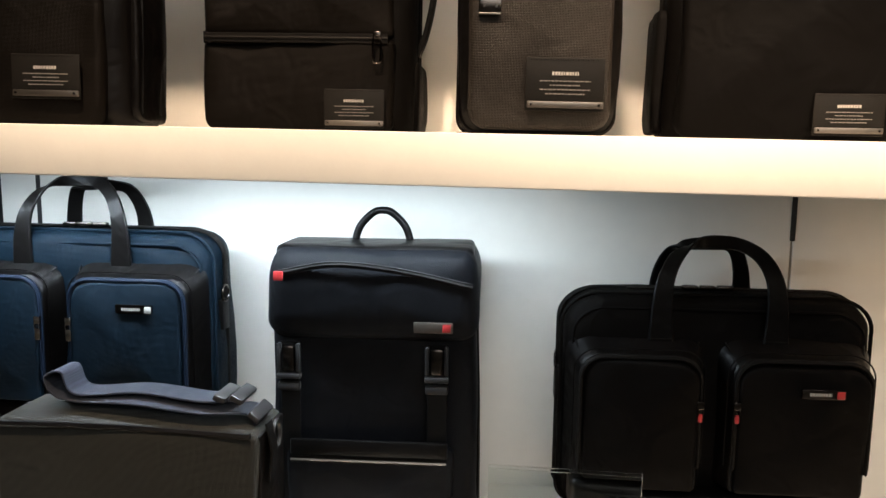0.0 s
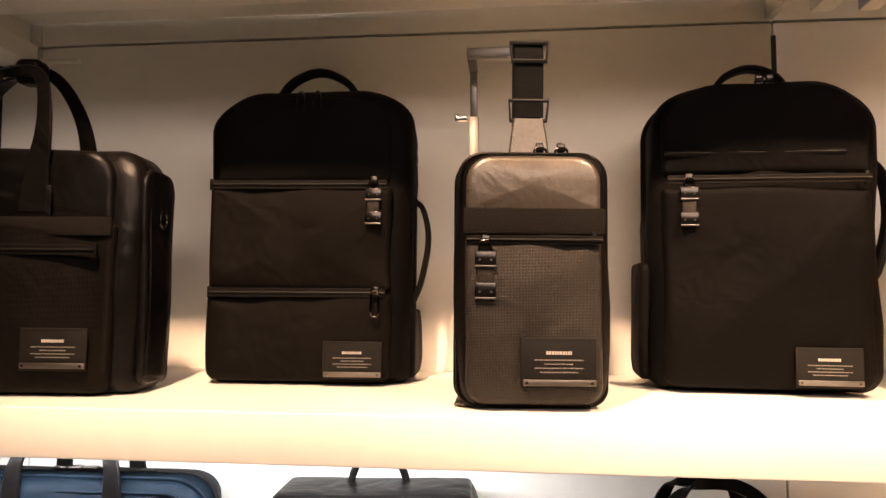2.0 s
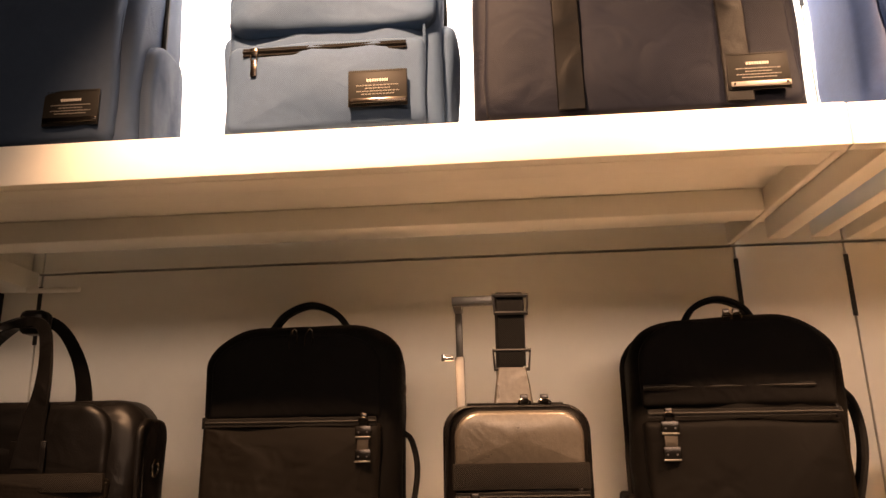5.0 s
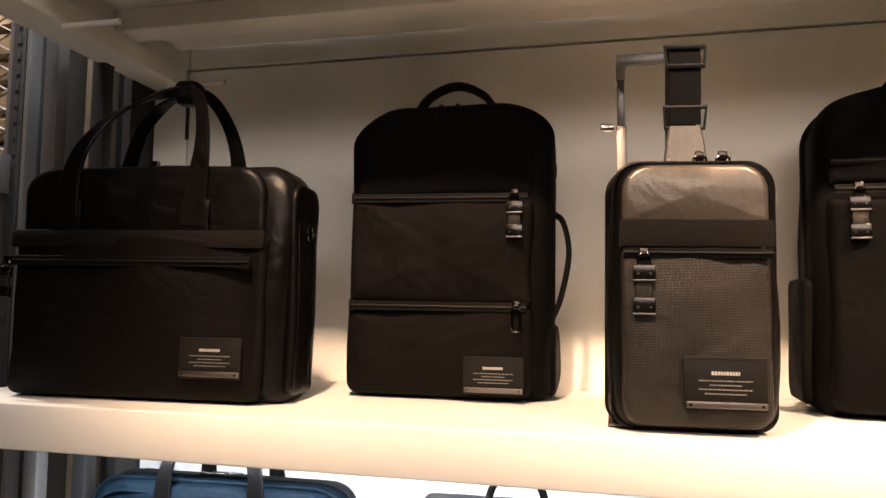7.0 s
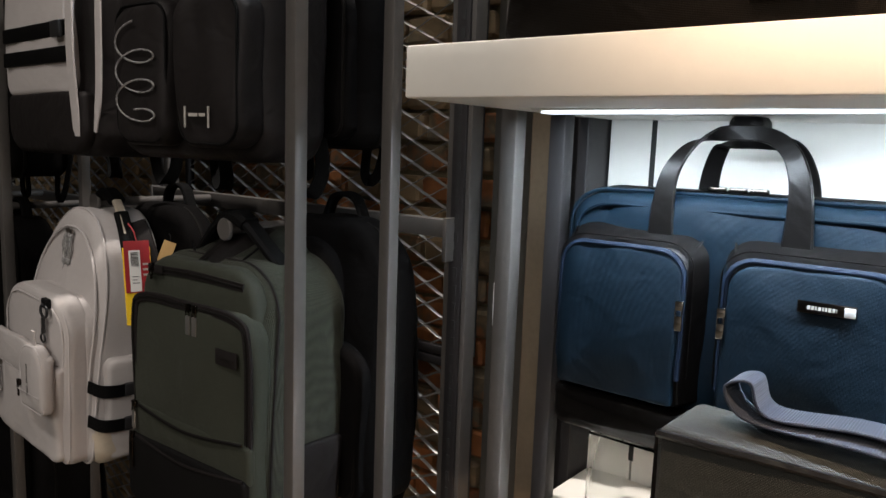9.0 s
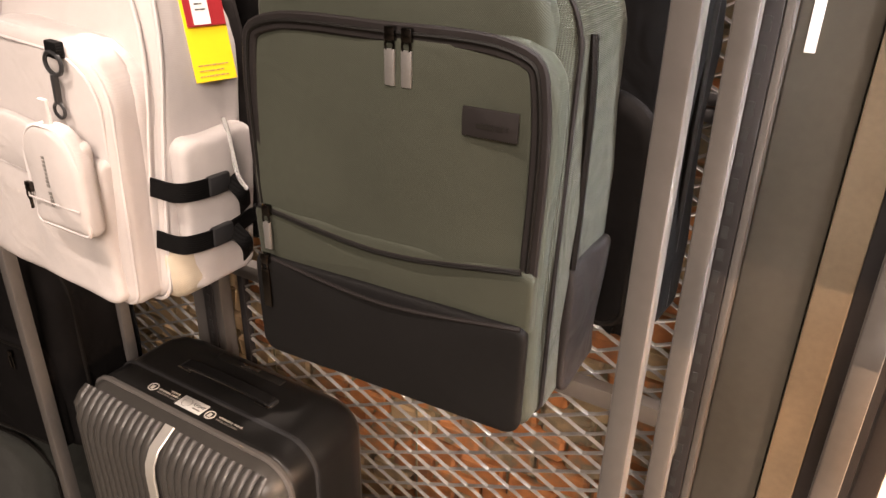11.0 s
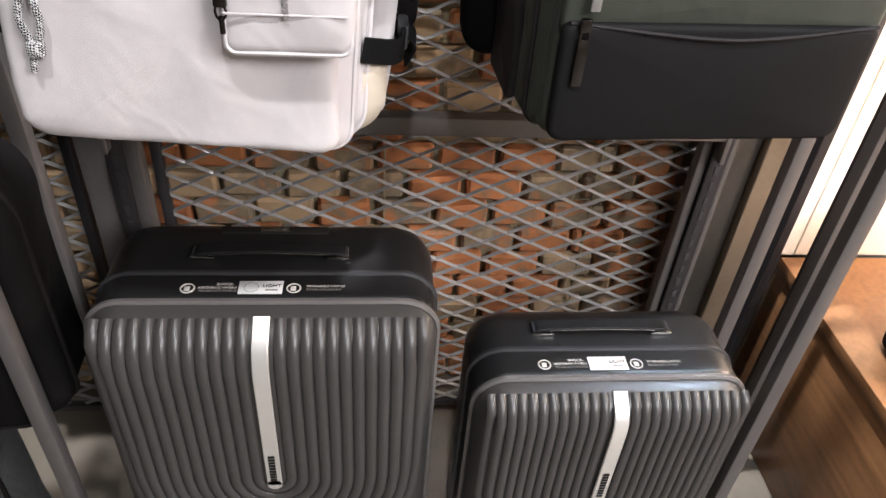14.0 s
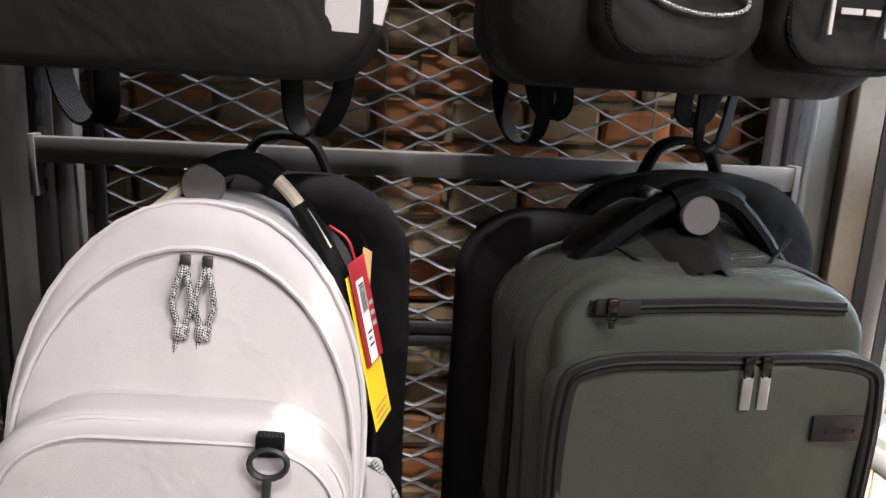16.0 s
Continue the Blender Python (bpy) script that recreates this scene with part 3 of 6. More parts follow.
def upright(x, left, right):
    t = thing("slotted_upright", "dark grey slotted steel upright behind the bags", "upright", pose(x, 1.165, 0), "slotted uprights")
    part("channel", bx(-0.014, 0.014, -0.02, 0.02, 0, 3.1, 0.002), "darksteel", t)
    part("flange", bx(-0.014 - left, -0.0145, -0.012, 0.012, 0, 3.1, 0.002), "steel", t)
    part("flange", bx(0.0145, 0.014 + right, -0.018, 0.012, 0, 3.1, 0.002), "steel", t)
    sl = bmesh.new()
    for i in range(90):
        z = 0.1 + i * 0.03
        bx(-0.003, 0.005, -0.0212, -0.0202, z, z + 0.016, 0, sl)
    tagged(part("perforation", sl, "slot", t, smooth=False), kind="stuff")
    return t


upright(-1.168, 0.016, 0.010)
upright(-2.112, 0.042, 0.022)

column = thing("corner_column", "dark metal column cladding with a narrow white label", "column", pose(-1.06, 1.25, 0), kind="structure")
part("panel", bx(-0.088, -0.002, -0.035, 0.07, 0, 3.15, 0.002), "panelgrey", column, smooth=False)
part("trim", bx(-0.001, 0.042, -0.055, 0.07, 0, 3.15, 0.002), "brown", column, smooth=False)
# Dark strip in place of the shadow gap beside the white panels
part("trim", bx(0.043, 0.082, -0.02, 0.07, 0, 3.15, 0.002), "darksteel", column, smooth=False)
part("label", bx(-0.074, -0.062, -0.0375, -0.0355, 1.242, 1.317, 0.0005), "card", column, "narrow white paper label")


def rail(z, label, x=-1.645):
    t = thing("hanging_rail", label, "rail", pose(x, 1.137, z), "hanging rails")
    part("bar", bx(-0.47, 0.47, -0.012, 0.012, -0.015, 0.015, 0.002), "steel", t)
    for x in (-0.47, 0.47):
        part("bracket", bx(x - 0.004, x + 0.004, -0.014, 0.012, -0.055, 0.018, 0.001), "steel", t)
    return t


rail(1.412, "grey flat steel rail the backpacks hang on")
rail(2.03, "grey flat steel rail the upper backpacks hang on")
rail(0.757, "grey flat steel rail above the suitcases")

for z in (0.868, 1.36, 1.92):
    rail(z, "grey flat steel rail in the next bay", -2.66)


def peg(x, y0, z, n=0):
    t = thing("display_peg", "grey steel peg with a round end disc", "hook", pose(x, y0, z), "display pegs")
    part("rod", sweep([(0, 0.004, 0), (0, 1.124 - y0, 0)], disc(0.009, 12)), "steel", t)
    part("end_disc", sweep([(0, -0.002, 0), (0, 0.0, 0), (0, 0.004, 0)], disc(0.0185, 20), scale=lambda f: 0.93 if f == 0 else 1), "steel", t)
    return t


peg(-1.863, 0.868, 1.415)
peg(-1.419, 0.868, 1.404)
for z in (0.876, 1.368, 1.928):
    for x in (-2.37, -2.76):
        peg(x, 0.84, z)
peg(-1.875, 0.868, 2.035)
peg(-1.455, 0.868, 2.035)


def mesh_sheet(x0, x1, z0, z1, y, name_label):
    """Expanded metal: wavy strands that touch to make diamonds, each strand tilted out of the sheet."""
    t = thing("mesh_panel", name_label, "mesh", pose((x0 + x1) / 2, y, z0))
    bm = bmesh.new()
    pw, ph = 0.083, 0.0198
    w, h = x1 - x0, z1 - z0
    rows = int(h / ph)
    for r in range(rows):
        z = (r + 0.5) * ph
        off = (r % 2) * pw / 2
        n = int(w / (pw / 8))
        a = None
        for i in range(n + 1):
            x = i * pw / 8
            ph4 = ((x + off) / pw) % 1.0
            dz = 0.47 * ph * (0.62 * (abs(ph4 * 2 - 1) * 2 - 1) + 0.38 * math.cos(2 * math.pi * ph4))
            q = -w / 2 + x
            ring = [bm.verts.new((q, -0.0032, z + dz - 0.0022)), bm.verts.new((q, 0.0028, z + dz + 0.0006)), bm.verts.new((q, 0.0022, z + dz + 0.0020)), bm.verts.new((q, -0.0038, z + dz - 0.0008))]
            if a:
                for j in range(4):
                    bm.faces.new((a[j], a[(j + 1) % 4], ring[(j + 1) % 4], ring[j]))
            a = ring
    bmesh.ops.recalc_face_normals(bm, faces=bm.faces[:])
    tagged(part("strand_web", bm, "mesh", t, smooth=False), kind="stuff")
    for x in (-w / 2, w / 2):
        part("frame_bar", bx(x - 0.008, x + 0.008, -0.008, 0.008, 0, h, 0.001), "darksteel", t)
    for z in (0, h):
        part("frame_bar", bx(-w / 2 + 0.009, w / 2 - 0.009, -0.008, 0.008, z - 0.008, z + 0.008, 0.001), "darksteel", t)
    return t


mesh_sheet(-2.066, -1.172, 0.05, 1.16, 1.20, "grey expanded steel mesh panel above the floor")
mesh_sheet(-2.066, -1.172, 1.18, 2.6, 1.20, "grey expanded steel mesh panel before the bricks")
mesh_sheet(-3.2, -2.2, 0.05, 2.6, 1.20, "grey expanded steel mesh panel in the next bay")

# ---- bags on the white shelves ----


def briefcase_leather():
    t = thing("briefcase", "black leather-trimmed business briefcase with knotted upright handles", "bag", pose(-0.705, 0.945, 1.650, 0, 0.7, 4))
    w, d, h = 0.395, 0.125, 0.312
    body = part("body", soft(w, d, h, 0.045, 0.016, 0.034, 0.006, 0.005, 1.0, squash=0.16), "leather", t)
    part("lower_front", soft(w - 0.036, 0.026, 0.215, 0.008, 0.016, 0.010, 0.006, 0.005, 2.0), "twill", t, at=pose(-0.010, -d / 2 + 0.003, 0.003))
    part("upper_front", soft(w - 0.044, 0.020, 0.098, 0.038, 0.004, 0.009, 0.003, 0.003, 3.0), "leather", t, at=pose(-0.010, -d / 2 + 0.013, 0.211))
    part("side_gusset", soft(0.095, 0.012, h - 0.03, 0.03, 0.02, 0.005, 0.004, 0.003, 4.0), "leather", t, at=pose(w / 2 - 0.002, 0.004, 0.008, 0, 0, 90))
    part("band", bx(-w / 2 + 0.008, w / 2 - 0.028, -d / 2 - 0.0115, -d / 2 - 0.004, 0.198, 0.222, 0.003), "ribbed", t)
    zipper(t, [(x, -d / 2 - 0.0170, 0.180) for x in np.linspace(-w / 2 + 0.010, w / 2 - 0.045, 12)], 0.013)
    part("zip_stop", bx(w / 2 - 0.045, w / 2 - 0.041, -d / 2 - 0.0195, -d / 2 - 0.014, 0.172, 0.188, 0.0005), "leather", t)
    lock_pull(t, -w / 2 + 0.012, -d / 2 - 0.016, 0.18, 0.8)
    for yy, nm in ((-d / 2 - 0.004, "handle"), (d / 2 - 0.01, "handle")):
        f = yy < 0
        k = 0.0 if f else 0.006
        pts = curve([(-0.115, yy, 0.228), (-0.113, yy, 0.285), (-0.100, yy * 0.95, 0.335), (-0.072, yy * 0.7, 0.380 + k), (-0.028, yy * 0.4, 0.412 + k), (0.018, yy * 0.25, 0.424 + k), (0.046, yy * 0.4, 0.412 + k), (0.066, yy * 0.75, 0.370 + k), (0.074, yy * 0.97, 0.325), (0.070, yy, 0.280), (0.068, yy, 0.228)])
        hd = part(nm, strap(pts, 0.040, 0.010, (1, 0, 0.4), scale=lambda f: 0.42 + 0.62 * abs(2 * f - 1) ** 2.6), "leather", t, "black leather carry handle")
        for x in (-0.115, 0.068):
            part("handle_patch", bx(x - 0.023, x + 0.023, yy - (0.004 if f else 0), yy + (0 if f else 0.004), 0.218, 0.262, 0.0015), "leather", hd)
    part("handle_wrap", soft(0.036, 0.032, 0.034, 0.01, 0.01, 0.009, 0.002, 0.001), "leather", t, "leather wrap that joins the handles", at=pose(0.018, 0, 0.408))
    zipper(t, [(x, 0.0, h + 0.001) for x in np.linspace(-0.15, 0.15, 8)], 0.012, side=(0, 1, 0))
    loop_pull(t, -0.02, -0.01, h + 0.008, 0.02)
    for y in (-0.03, 0.025):
        part("seam_piping", tube(curve([(w / 2 + 0.002, y, 0.02), (w / 2 + 0.005, y, 0.15), (w / 2 - 0.001, y, 0.285)], 6), 0.0026, 6), "leather", t)
    dring(t, w / 2 + 0.008, 0.0, 0.225)
    patch(t, 0.066, -d / 2 - 0.0165, 0.032)
    return t


def backpack_two_zip():
    t = thing("backpack", "black business backpack with two front zips and side carry handle", "bag", pose(-0.332, 1.122, 1.6455, 0, 0.6, 2))
    w, d, h = 0.298, 0.145, 0.432
    part("body", soft(w, d, h, (0.085, 0.06), 0.018, 0.034, 0.006, 0.005, 5.0, squash=0.2), "nylon", t)
    part("front_pocket", soft(w - 0.034, 0.026, 0.125, 0.006, 0.016, 0.009, 0.006, 0.0045, 6.0), "twill", t, at=pose(-0.009, -d / 2 + 0.002, 0.004))
    part("middle_panel", soft(w - 0.034, 0.024, 0.150, 0.006, 0.006, 0.009, 0.007, 0.0045, 7.0), "twill", t, at=pose(-0.009, -d / 2 + 0.005, 0.133))
    part("upper_panel", soft(w - 0.040, 0.026, 0.126, (0.078, 0.055), 0.006, 0.010, 0.005, 0.003, 8.0), "softblack", t, at=pose(-0.007, -d / 2 + 0.013, 0.290))
    for z, x1 in ((0.130, w / 2 - 0.02), (0.285, w / 2 - 0.02)):
        zipper(t, [(x, -d / 2 - 0.0125 + (0.004 if z > 0.2 else 0), z) for x in np.linspace(-w / 2 + 0.012, x1 - 0.012, 10)], 0.013)
        part("zip_stop", bx(-w / 2 + 0.010, -w / 2 + 0.014, -d / 2 - 0.013, -d / 2 - 0.004, z - 0.008, z + 0.008, 0.0005), "leather", t)
    lock_pull(t, w / 2 - 0.050, -d / 2 - 0.010, 0.290, 1.0)
    loop_pull(t, w / 2 - 0.046, -d / 2 - 0.014, 0.133, 0.036, 0.011)
    part("zip_track", piping(w, h - 0.02, (0.085, 0.06), 0.014, -0.02, 0.004, inset=-0.001, z0=0.012), "zip", t)
    part("zip_track", piping(w, h - 0.02, (0.085, 0.06), 0.014, 0.012, 0.003, inset=-0.001, z0=0.010), "zip", t)
    pts = curve([(-0.068, 0.0, 0.422), (-0.042, 0, 0.457), (0, 0, 0.473), (0.042, 0, 0.457), (0.068, 0, 0.422)])
    part("top_handle", strap(pts, 0.022, 0.010, (0, 1, 0)), "webbing", t, "padded black top handle")
    for x in (-0.012, 0.012):
        s = part("zip_pull", tube([(x + 0.006 * math.cos(a) + 0.012 * 0.2 * math.sin(a), -d / 2 + 0.016 - 0.008 * (1 + math.sin(a)) / 2 - 0.012, 0.405 + 0.018 * math.sin(a)) for a in [k * math.pi / 6 for k in range(12)]], 0.0014, 6, closed=True), "gun", t)
    pts = curve([(w / 2 + 0.001, -0.02, 0.27), (w / 2 + 0.016, -0.02, 0.255), (w / 2 + 0.024, -0.02, 0.21), (w / 2 + 0.014, -0.02, 0.15), (w / 2 + 0.001, -0.02, 0.115)])
    part("side_handle", strap(pts, 0.020, 0.008, (0, 1, 0)), "webbing", t, "black webbing side handle")
    part("side_pocket", soft(0.10, 0.012, 0.10, 0.01, 0.01, 0.005, 0.002, 0.002, 9.0), "nylon", t, at=pose(w / 2 + 0.001, 0.01, 0.006, 0, 0, 90))
    dring(t, w / 2 + 0.004, -0.01, 0.335, 0.009)
    patch(t, w / 2 - 0.118, -d / 2 - 0.0175, 0.010)
    return t


def sling_bag():
    t = thing("sling_bag", "small black leather-topped sling bag held up by its strap", "bag", pose(-0.014, 0.898, 1.642, 0, 0.7, 5))
    w, d, h = 0.178, 0.075, 0.297
    part("body", soft(w, d, h, 0.036, 0.024, 0.022, 0.004, 0.004, 11.0), "leather", t)
    part("front_panel", soft(w - 0.022, 0.024, 0.190, 0.008, 0.022, 0.010, 0.007, 0.004, 12.0), "greytwill", t, at=pose(0, -d / 2 + 0.002, 0.006))
    part("top_panel", soft(w - 0.024, 0.016, 0.066, 0.030, 0.004, 0.007, 0.004, 0.0015, 13.0), "satin", t, at=pose(0, -d / 2 + 0.003, 0.222))
    part("band", bx(-w / 2 + 0.008, w / 2 - 0.008, -d / 2 - 0.0075, -d / 2 - 0.001, 0.198, 0.228, 0.002), "ribbed", t)
    part("piping", piping(w, h, 0.03, 0.02, -d / 2 + 0.014, 0.0026, inset=0.0035), "leather", t)
    part("piping", piping(w, h, 0.03, 0.02, d / 2 - 0.01, 0.0035, inset=0.002), "leather", t)
    zipper(t, [(x, -d / 2 - 0.0125, 0.191) for x in np.linspace(-w / 2 + 0.012, w / 2 - 0.012, 8)], 0.010)
    part("zip_stop", bx(w / 2 - 0.024, w / 2 - 0.019, -d / 2 - 0.012, -d / 2 - 0.008, 0.183, 0.199, 0.0005), "leather", t)
    lock_pull(t, -w / 2 + 0.033, -d / 2 - 0.012, 0.190, 1.05)
    patch(t, -0.016, -d / 2 - 0.0165, 0.026, 0.084, 0.056, "brushed")
    zipper(t, [(x, 0.0, h + 0.001) for x in np.linspace(-0.06, 0.06, 6)], 0.012, side=(0, 1, 0))
    for x in (0.01, 0.035):
        loop_pull(t, x, -0.012, h + 0.006, 0.012, 0.014)
    part("strap_anchor", strap([(0.0, 0.012, h - 0.006), (0.0, 0.014, h + 0.025), (0.0, 0.016, h + 0.048)], 0.052, 0.008, (1, 0, 0), scale=lambda f: 1.0 - 0.3 * f), "satin", t, "bronze-sheened leather strap anchor")
    part("strap_buckle", tube([(-0.022, 0.016, h + 0.046), (0.022, 0.016, h + 0.046), (0.024, 0.012, h + 0.07), (-0.024, 0.012, h + 0.07)], 0.0028, 6, closed=True), "plastic", t)
    part("shoulder_strap", strap(curve([(0, 0.014, h + 0.05), (0, 0.012, h + 0.09), (0, 0.012, h + 0.128), (0, 0.022, h + 0.146), (0, 0.036, h + 0.14), (0, 0.04, h + 0.09), (0, 0.043, h - 0.05)]), 0.036, 0.004, (1, 0, 0)), "webbing", t, "black webbing shoulder strap")
    part("strap_adjuster", tube([(-0.021, 0.007, h + 0.118), (0.021, 0.007, h + 0.118), (0.023, 0.011, h + 0.142), (-0.023, 0.011, h + 0.142)], 0.003, 6, closed=True), "plastic", t)
    s = thing("bag_stand", "silver steel bag stand with a bent top arm", "stand", pose(-0.082, 1.0, 1.643))
    part("foot", bx(-0.02, 0.08, -0.12, 0.03, 0, 0.003, 0.001), "brushed", s)
    part("tube", bx(-0.0065, 0.0065, -0.0025, 0.0105, 0.003, 0.37, 0.001), "brushed", s)
    part("inner_tube", bx(-0.0048, 0.0048, -0.001, 0.009, 0.37, 0.432, 0.001), "brushed", s)
    part("arm", bx(-0.006, 0.085, -0.060, -0.048, 0.433, 0.445, 0.001), "brushed", s)
    part("arm", bx(-0.006, 0.006, -0.047, 0.010, 0.433, 0.445, 0.001), "brushed", s)
    part("screw", sweep([(-0.022, 0.004, 0.369), (-0.009, 0.004, 0.369)], disc(0.005, 10), bm=bx(-0.026, -0.021, -0.002, 0.010, 0.364, 0.374, 0.001)), "chrome", s)
    return t


def backpack_single():
    t = thing("backpack", "large black backpack with one front zip and steel pull", "bag", pose(0.312, 1.115, 1.638, 0, 0.7, -3))
    w, d, h = 0.305, 0.15, 0.43
    part("body", soft(w, d, h, (0.085, 0.065), 0.024, 0.036, 0.006, 0.005, 15.0, squash=0.16), "nylon", t)
    part("front_panel", soft(w - 0.034, 0.026, 0.275, 0.008, 0.022, 0.011, 0.008, 0.005, 16.0), "nylon", t, at=pose(0, -d / 2 + 0.004, 0.006))
    part("upper_panel", soft(w - 0.038, 0.026, 0.126, (0.082, 0.06), 0.006, 0.010, 0.005, 0.003, 17.0), "softblack", t, at=pose(0, -d / 2 + 0.012, 0.297))
    zipper(t, [(x, -d / 2 - 0.0105, 0.288) for x in np.linspace(-w / 2 + 0.022, w / 2 - 0.022, 10)], 0.012)
    zipper(t, [(x, -d / 2 - 0.003, 0.325) for x in np.linspace(-w / 2 + 0.02, w / 2 - 0.05, 10)], 0.008)
    part("zip_stop", bx(w / 2 - 0.03, w / 2 - 0.025, -d / 2 - 0.012, -d / 2 - 0.006, 0.279, 0.297, 0.0005), "leather", t)
    lock_pull(t, -w / 2 + 0.050, -d / 2 - 0.009, 0.290, 1.05)
    part("zip_track", piping(w, h - 0.02, (0.085, 0.065), 0.02, -0.012, 0.004, inset=-0.001, z0=0.01), "zip", t)
    pts = curve([(-0.055, 0.0, 0.424), (-0.035, 0, 0.452), (0, 0, 0.464), (0.035, 0, 0.452), (0.055, 0, 0.424)])
    part("top_handle", strap(pts, 0.022, 0.009, (0, 1, 0)), "webbing", t, "padded black top handle")
    for x in (0.0, 0.014):
        loop_pull(t, x, -0.05, 0.434, 0.016, 0.012)
    pts = curve([(w / 2 - 0.002, -0.01, 0.33), (w / 2 + 0.022, -0.01, 0.30), (w / 2 + 0.028, -0.01, 0.24), (w / 2 + 0.012, -0.01, 0.17), (w / 2 - 0.002, -0.01, 0.15)])
    part("side_handle", strap(pts, 0.024, 0.010, (0, 1, 0)), "webbing", t, "black webbing side handle")
    part("side_pocket", soft(0.10, 0.016, 0.165, 0.012, 0.01, 0.006, 0.003, 0.002, 18.0), "nylon", t, at=pose(-w / 2 - 0.004, 0.0, 0.012, 0, 0, 90))
    zipper(t, [(-w / 2 - 0.013, -0.03, z) for z in np.linspace(0.07, 0.16, 6)], 0.008, side=(0, 1, 0))
    patch(t, w / 2 - 0.125, -d / 2 - 0.0195, 0.012, metal="brushed")
    return t


def tan_bag():
    t = thing("tan_bag", "tan leather bag on the white shelf", "bag", pose(0.70, 1.07, 1.632))
    part("body", soft(0.30, 0.12, 0.26, 0.04, 0.02, 0.02, 0.006, 0.003, 19.0), "kraft", t)
    part("handle", tube(curve([(-0.06, 0, 0.25), (-0.05, 0, 0.31), (0.05, 0, 0.31), (0.06, 0, 0.25)]), 0.007, 8), "kraft", t)


briefcase_leather()
backpack_two_zip()
sling_bag()
backpack_single()
tan_bag()


def top_pack(x, w, h, material, lower, label, seed, front=0.815, tx=0.135, py=0.0185):
    d = 0.15
    t = thing("backpack", label, "bag", pose(x, front + d / 2, 2.283), "bags on the top shelf")
    part("body", soft(w, d, h, (0.08, 0.07), 0.014, 0.02, 0.006, 0.005, seed, squash=0.1), material, t)
    part("front_pocket", soft(w - 0.03, 0.03, lower, 0.012, 0.014, 0.009, 0.008, 0.004, seed + 1), material, t, at=pose(-0.006, -d / 2 + 0.001, 0.003))
    zipper(t, [(xx, -d / 2 - 0.016, lower - 0.012) for xx in np.linspace(-w / 2 + 0.03, w / 2 - 0.045, 10)], 0.012)
    puller(t, -w / 2 + 0.045, -d / 2 - 0.013, lower - 0.012, 0.022, 0.008)
    part("side_gusset", soft(d - 0.04, 0.03, 0.17, 0.03, 0.02, 0.01, 0.006, 0.004, seed + 2), material, t, at=pose(w / 2 - 0.002, 0.01, 0.006, 0, 0, 90))
    part("side_gusset", soft(d - 0.04, 0.03, 0.17, 0.03, 0.02, 0.01, 0.006, 0.004, seed + 3), material, t, at=pose(-w / 2 + 0.002, 0.01, 0.006, 0, 0, 90))
    part("seam_piping", tube(curve([(w / 2 - 0.025, -d / 2 - 0.006, 0.01), (w / 2 - 0.022, -d / 2 - 0.004, 0.15), (w / 2 - 0.022, -d / 2 + 0.002, h - 0.08)], 6), 0.0022, 6), material, t)
    part("zip_track", piping(w, h - 0.02, (0.08, 0.07), 0.014, 0.0, 0.004, inset=-0.002, z0=0.01), "zip", t)
    patch(t, w / 2 - tx, -d / 2 - py, 0.022, 0.075, 0.05, "gun")
    part("top_handle", strap(curve([(-0.05, 0, h - 0.004), (-0.03, 0, h + 0.03), (0.03, 0, h + 0.03), (0.05, 0, h - 0.004)]), 0.022, 0.008, (0, 1, 0)), material, t)
    return t


top_pack(-0.65, 0.30, 0.42, "greyfab", 0.24, "slate grey backpack with a black front patch", 21.0, tx=0.107)
u2 = top_pack(-0.230, 0.29, 0.40, "sky", 0.125, "pale steel blue backpack with a navy zip", 25.0, tx=0.118, py=0.0255)
part("roll_fold", soft(0.27, 0.05, 0.14, 0.03, 0.02, 0.015, 0.006, 0.006, 28.0), "sky", u2, at=pose(0, -0.065, 0.145))


def holdall():
    w, d, h = 0.42, 0.14, 0.31
    t = thing("briefcase", "dark navy briefcase with a vertical leather strap", "bag", pose(0.166, 0.885, 2.283), "bags on the top shelf")
    part("body", soft(w, d, h, 0.035, 0.014, 0.018, 0.008, 0.005, 30.0), "navy", t)
    part("front_panel", soft(w - 0.03, 0.018, 0.23, 0.012, 0.012, 0.007, 0.006, 0.004, 31.0), "navy", t, at=pose(0, -d / 2, 0.005))
    for x in (-0.09, 0.115):
        part("leather_strap", strap([(x, -d / 2 - 0.016, 0.008), (x, -d / 2 - 0.019, 0.12), (x, -d / 2 - 0.013, 0.25)], 0.034, 0.004), "leather", t)
    zipper(t, [(xx, -d / 2 - 0.012, 0.232) for xx in np.linspace(-w / 2 + 0.03, w / 2 - 0.03, 10)], 0.012)
    patch(t, w / 2 - 0.108, -d / 2 - 0.0175, 0.02, 0.075, 0.05, "brushed")
    for yy in (-d / 2, d / 2):
        part("handle", strap(curve([(-0.09, yy, 0.25), (-0.08, yy, 0.36), (0.0, yy * 0.5, 0.42), (0.1, yy, 0.36), (0.115, yy, 0.25)]), 0.026, 0.007, (1, 0, 0.3)), "leather", t)


holdall()
t = thing("backpack", "royal blue backpack at the shelf joint", "bag", pose(0.60, 0.90, 2.283), "bags on the top shelf")
part("body", soft(0.29, 0.15, 0.40, (0.09, 0.07), 0.03, 0.03, 0.006, 0.005, 33.0), "royal", t)
part("front_pocket", soft(0.24, 0.03, 0.2, 0.04, 0.03, 0.012, 0.006, 0.004, 34.0), "royal", t, at=pose(0, -0.075, 0.01))


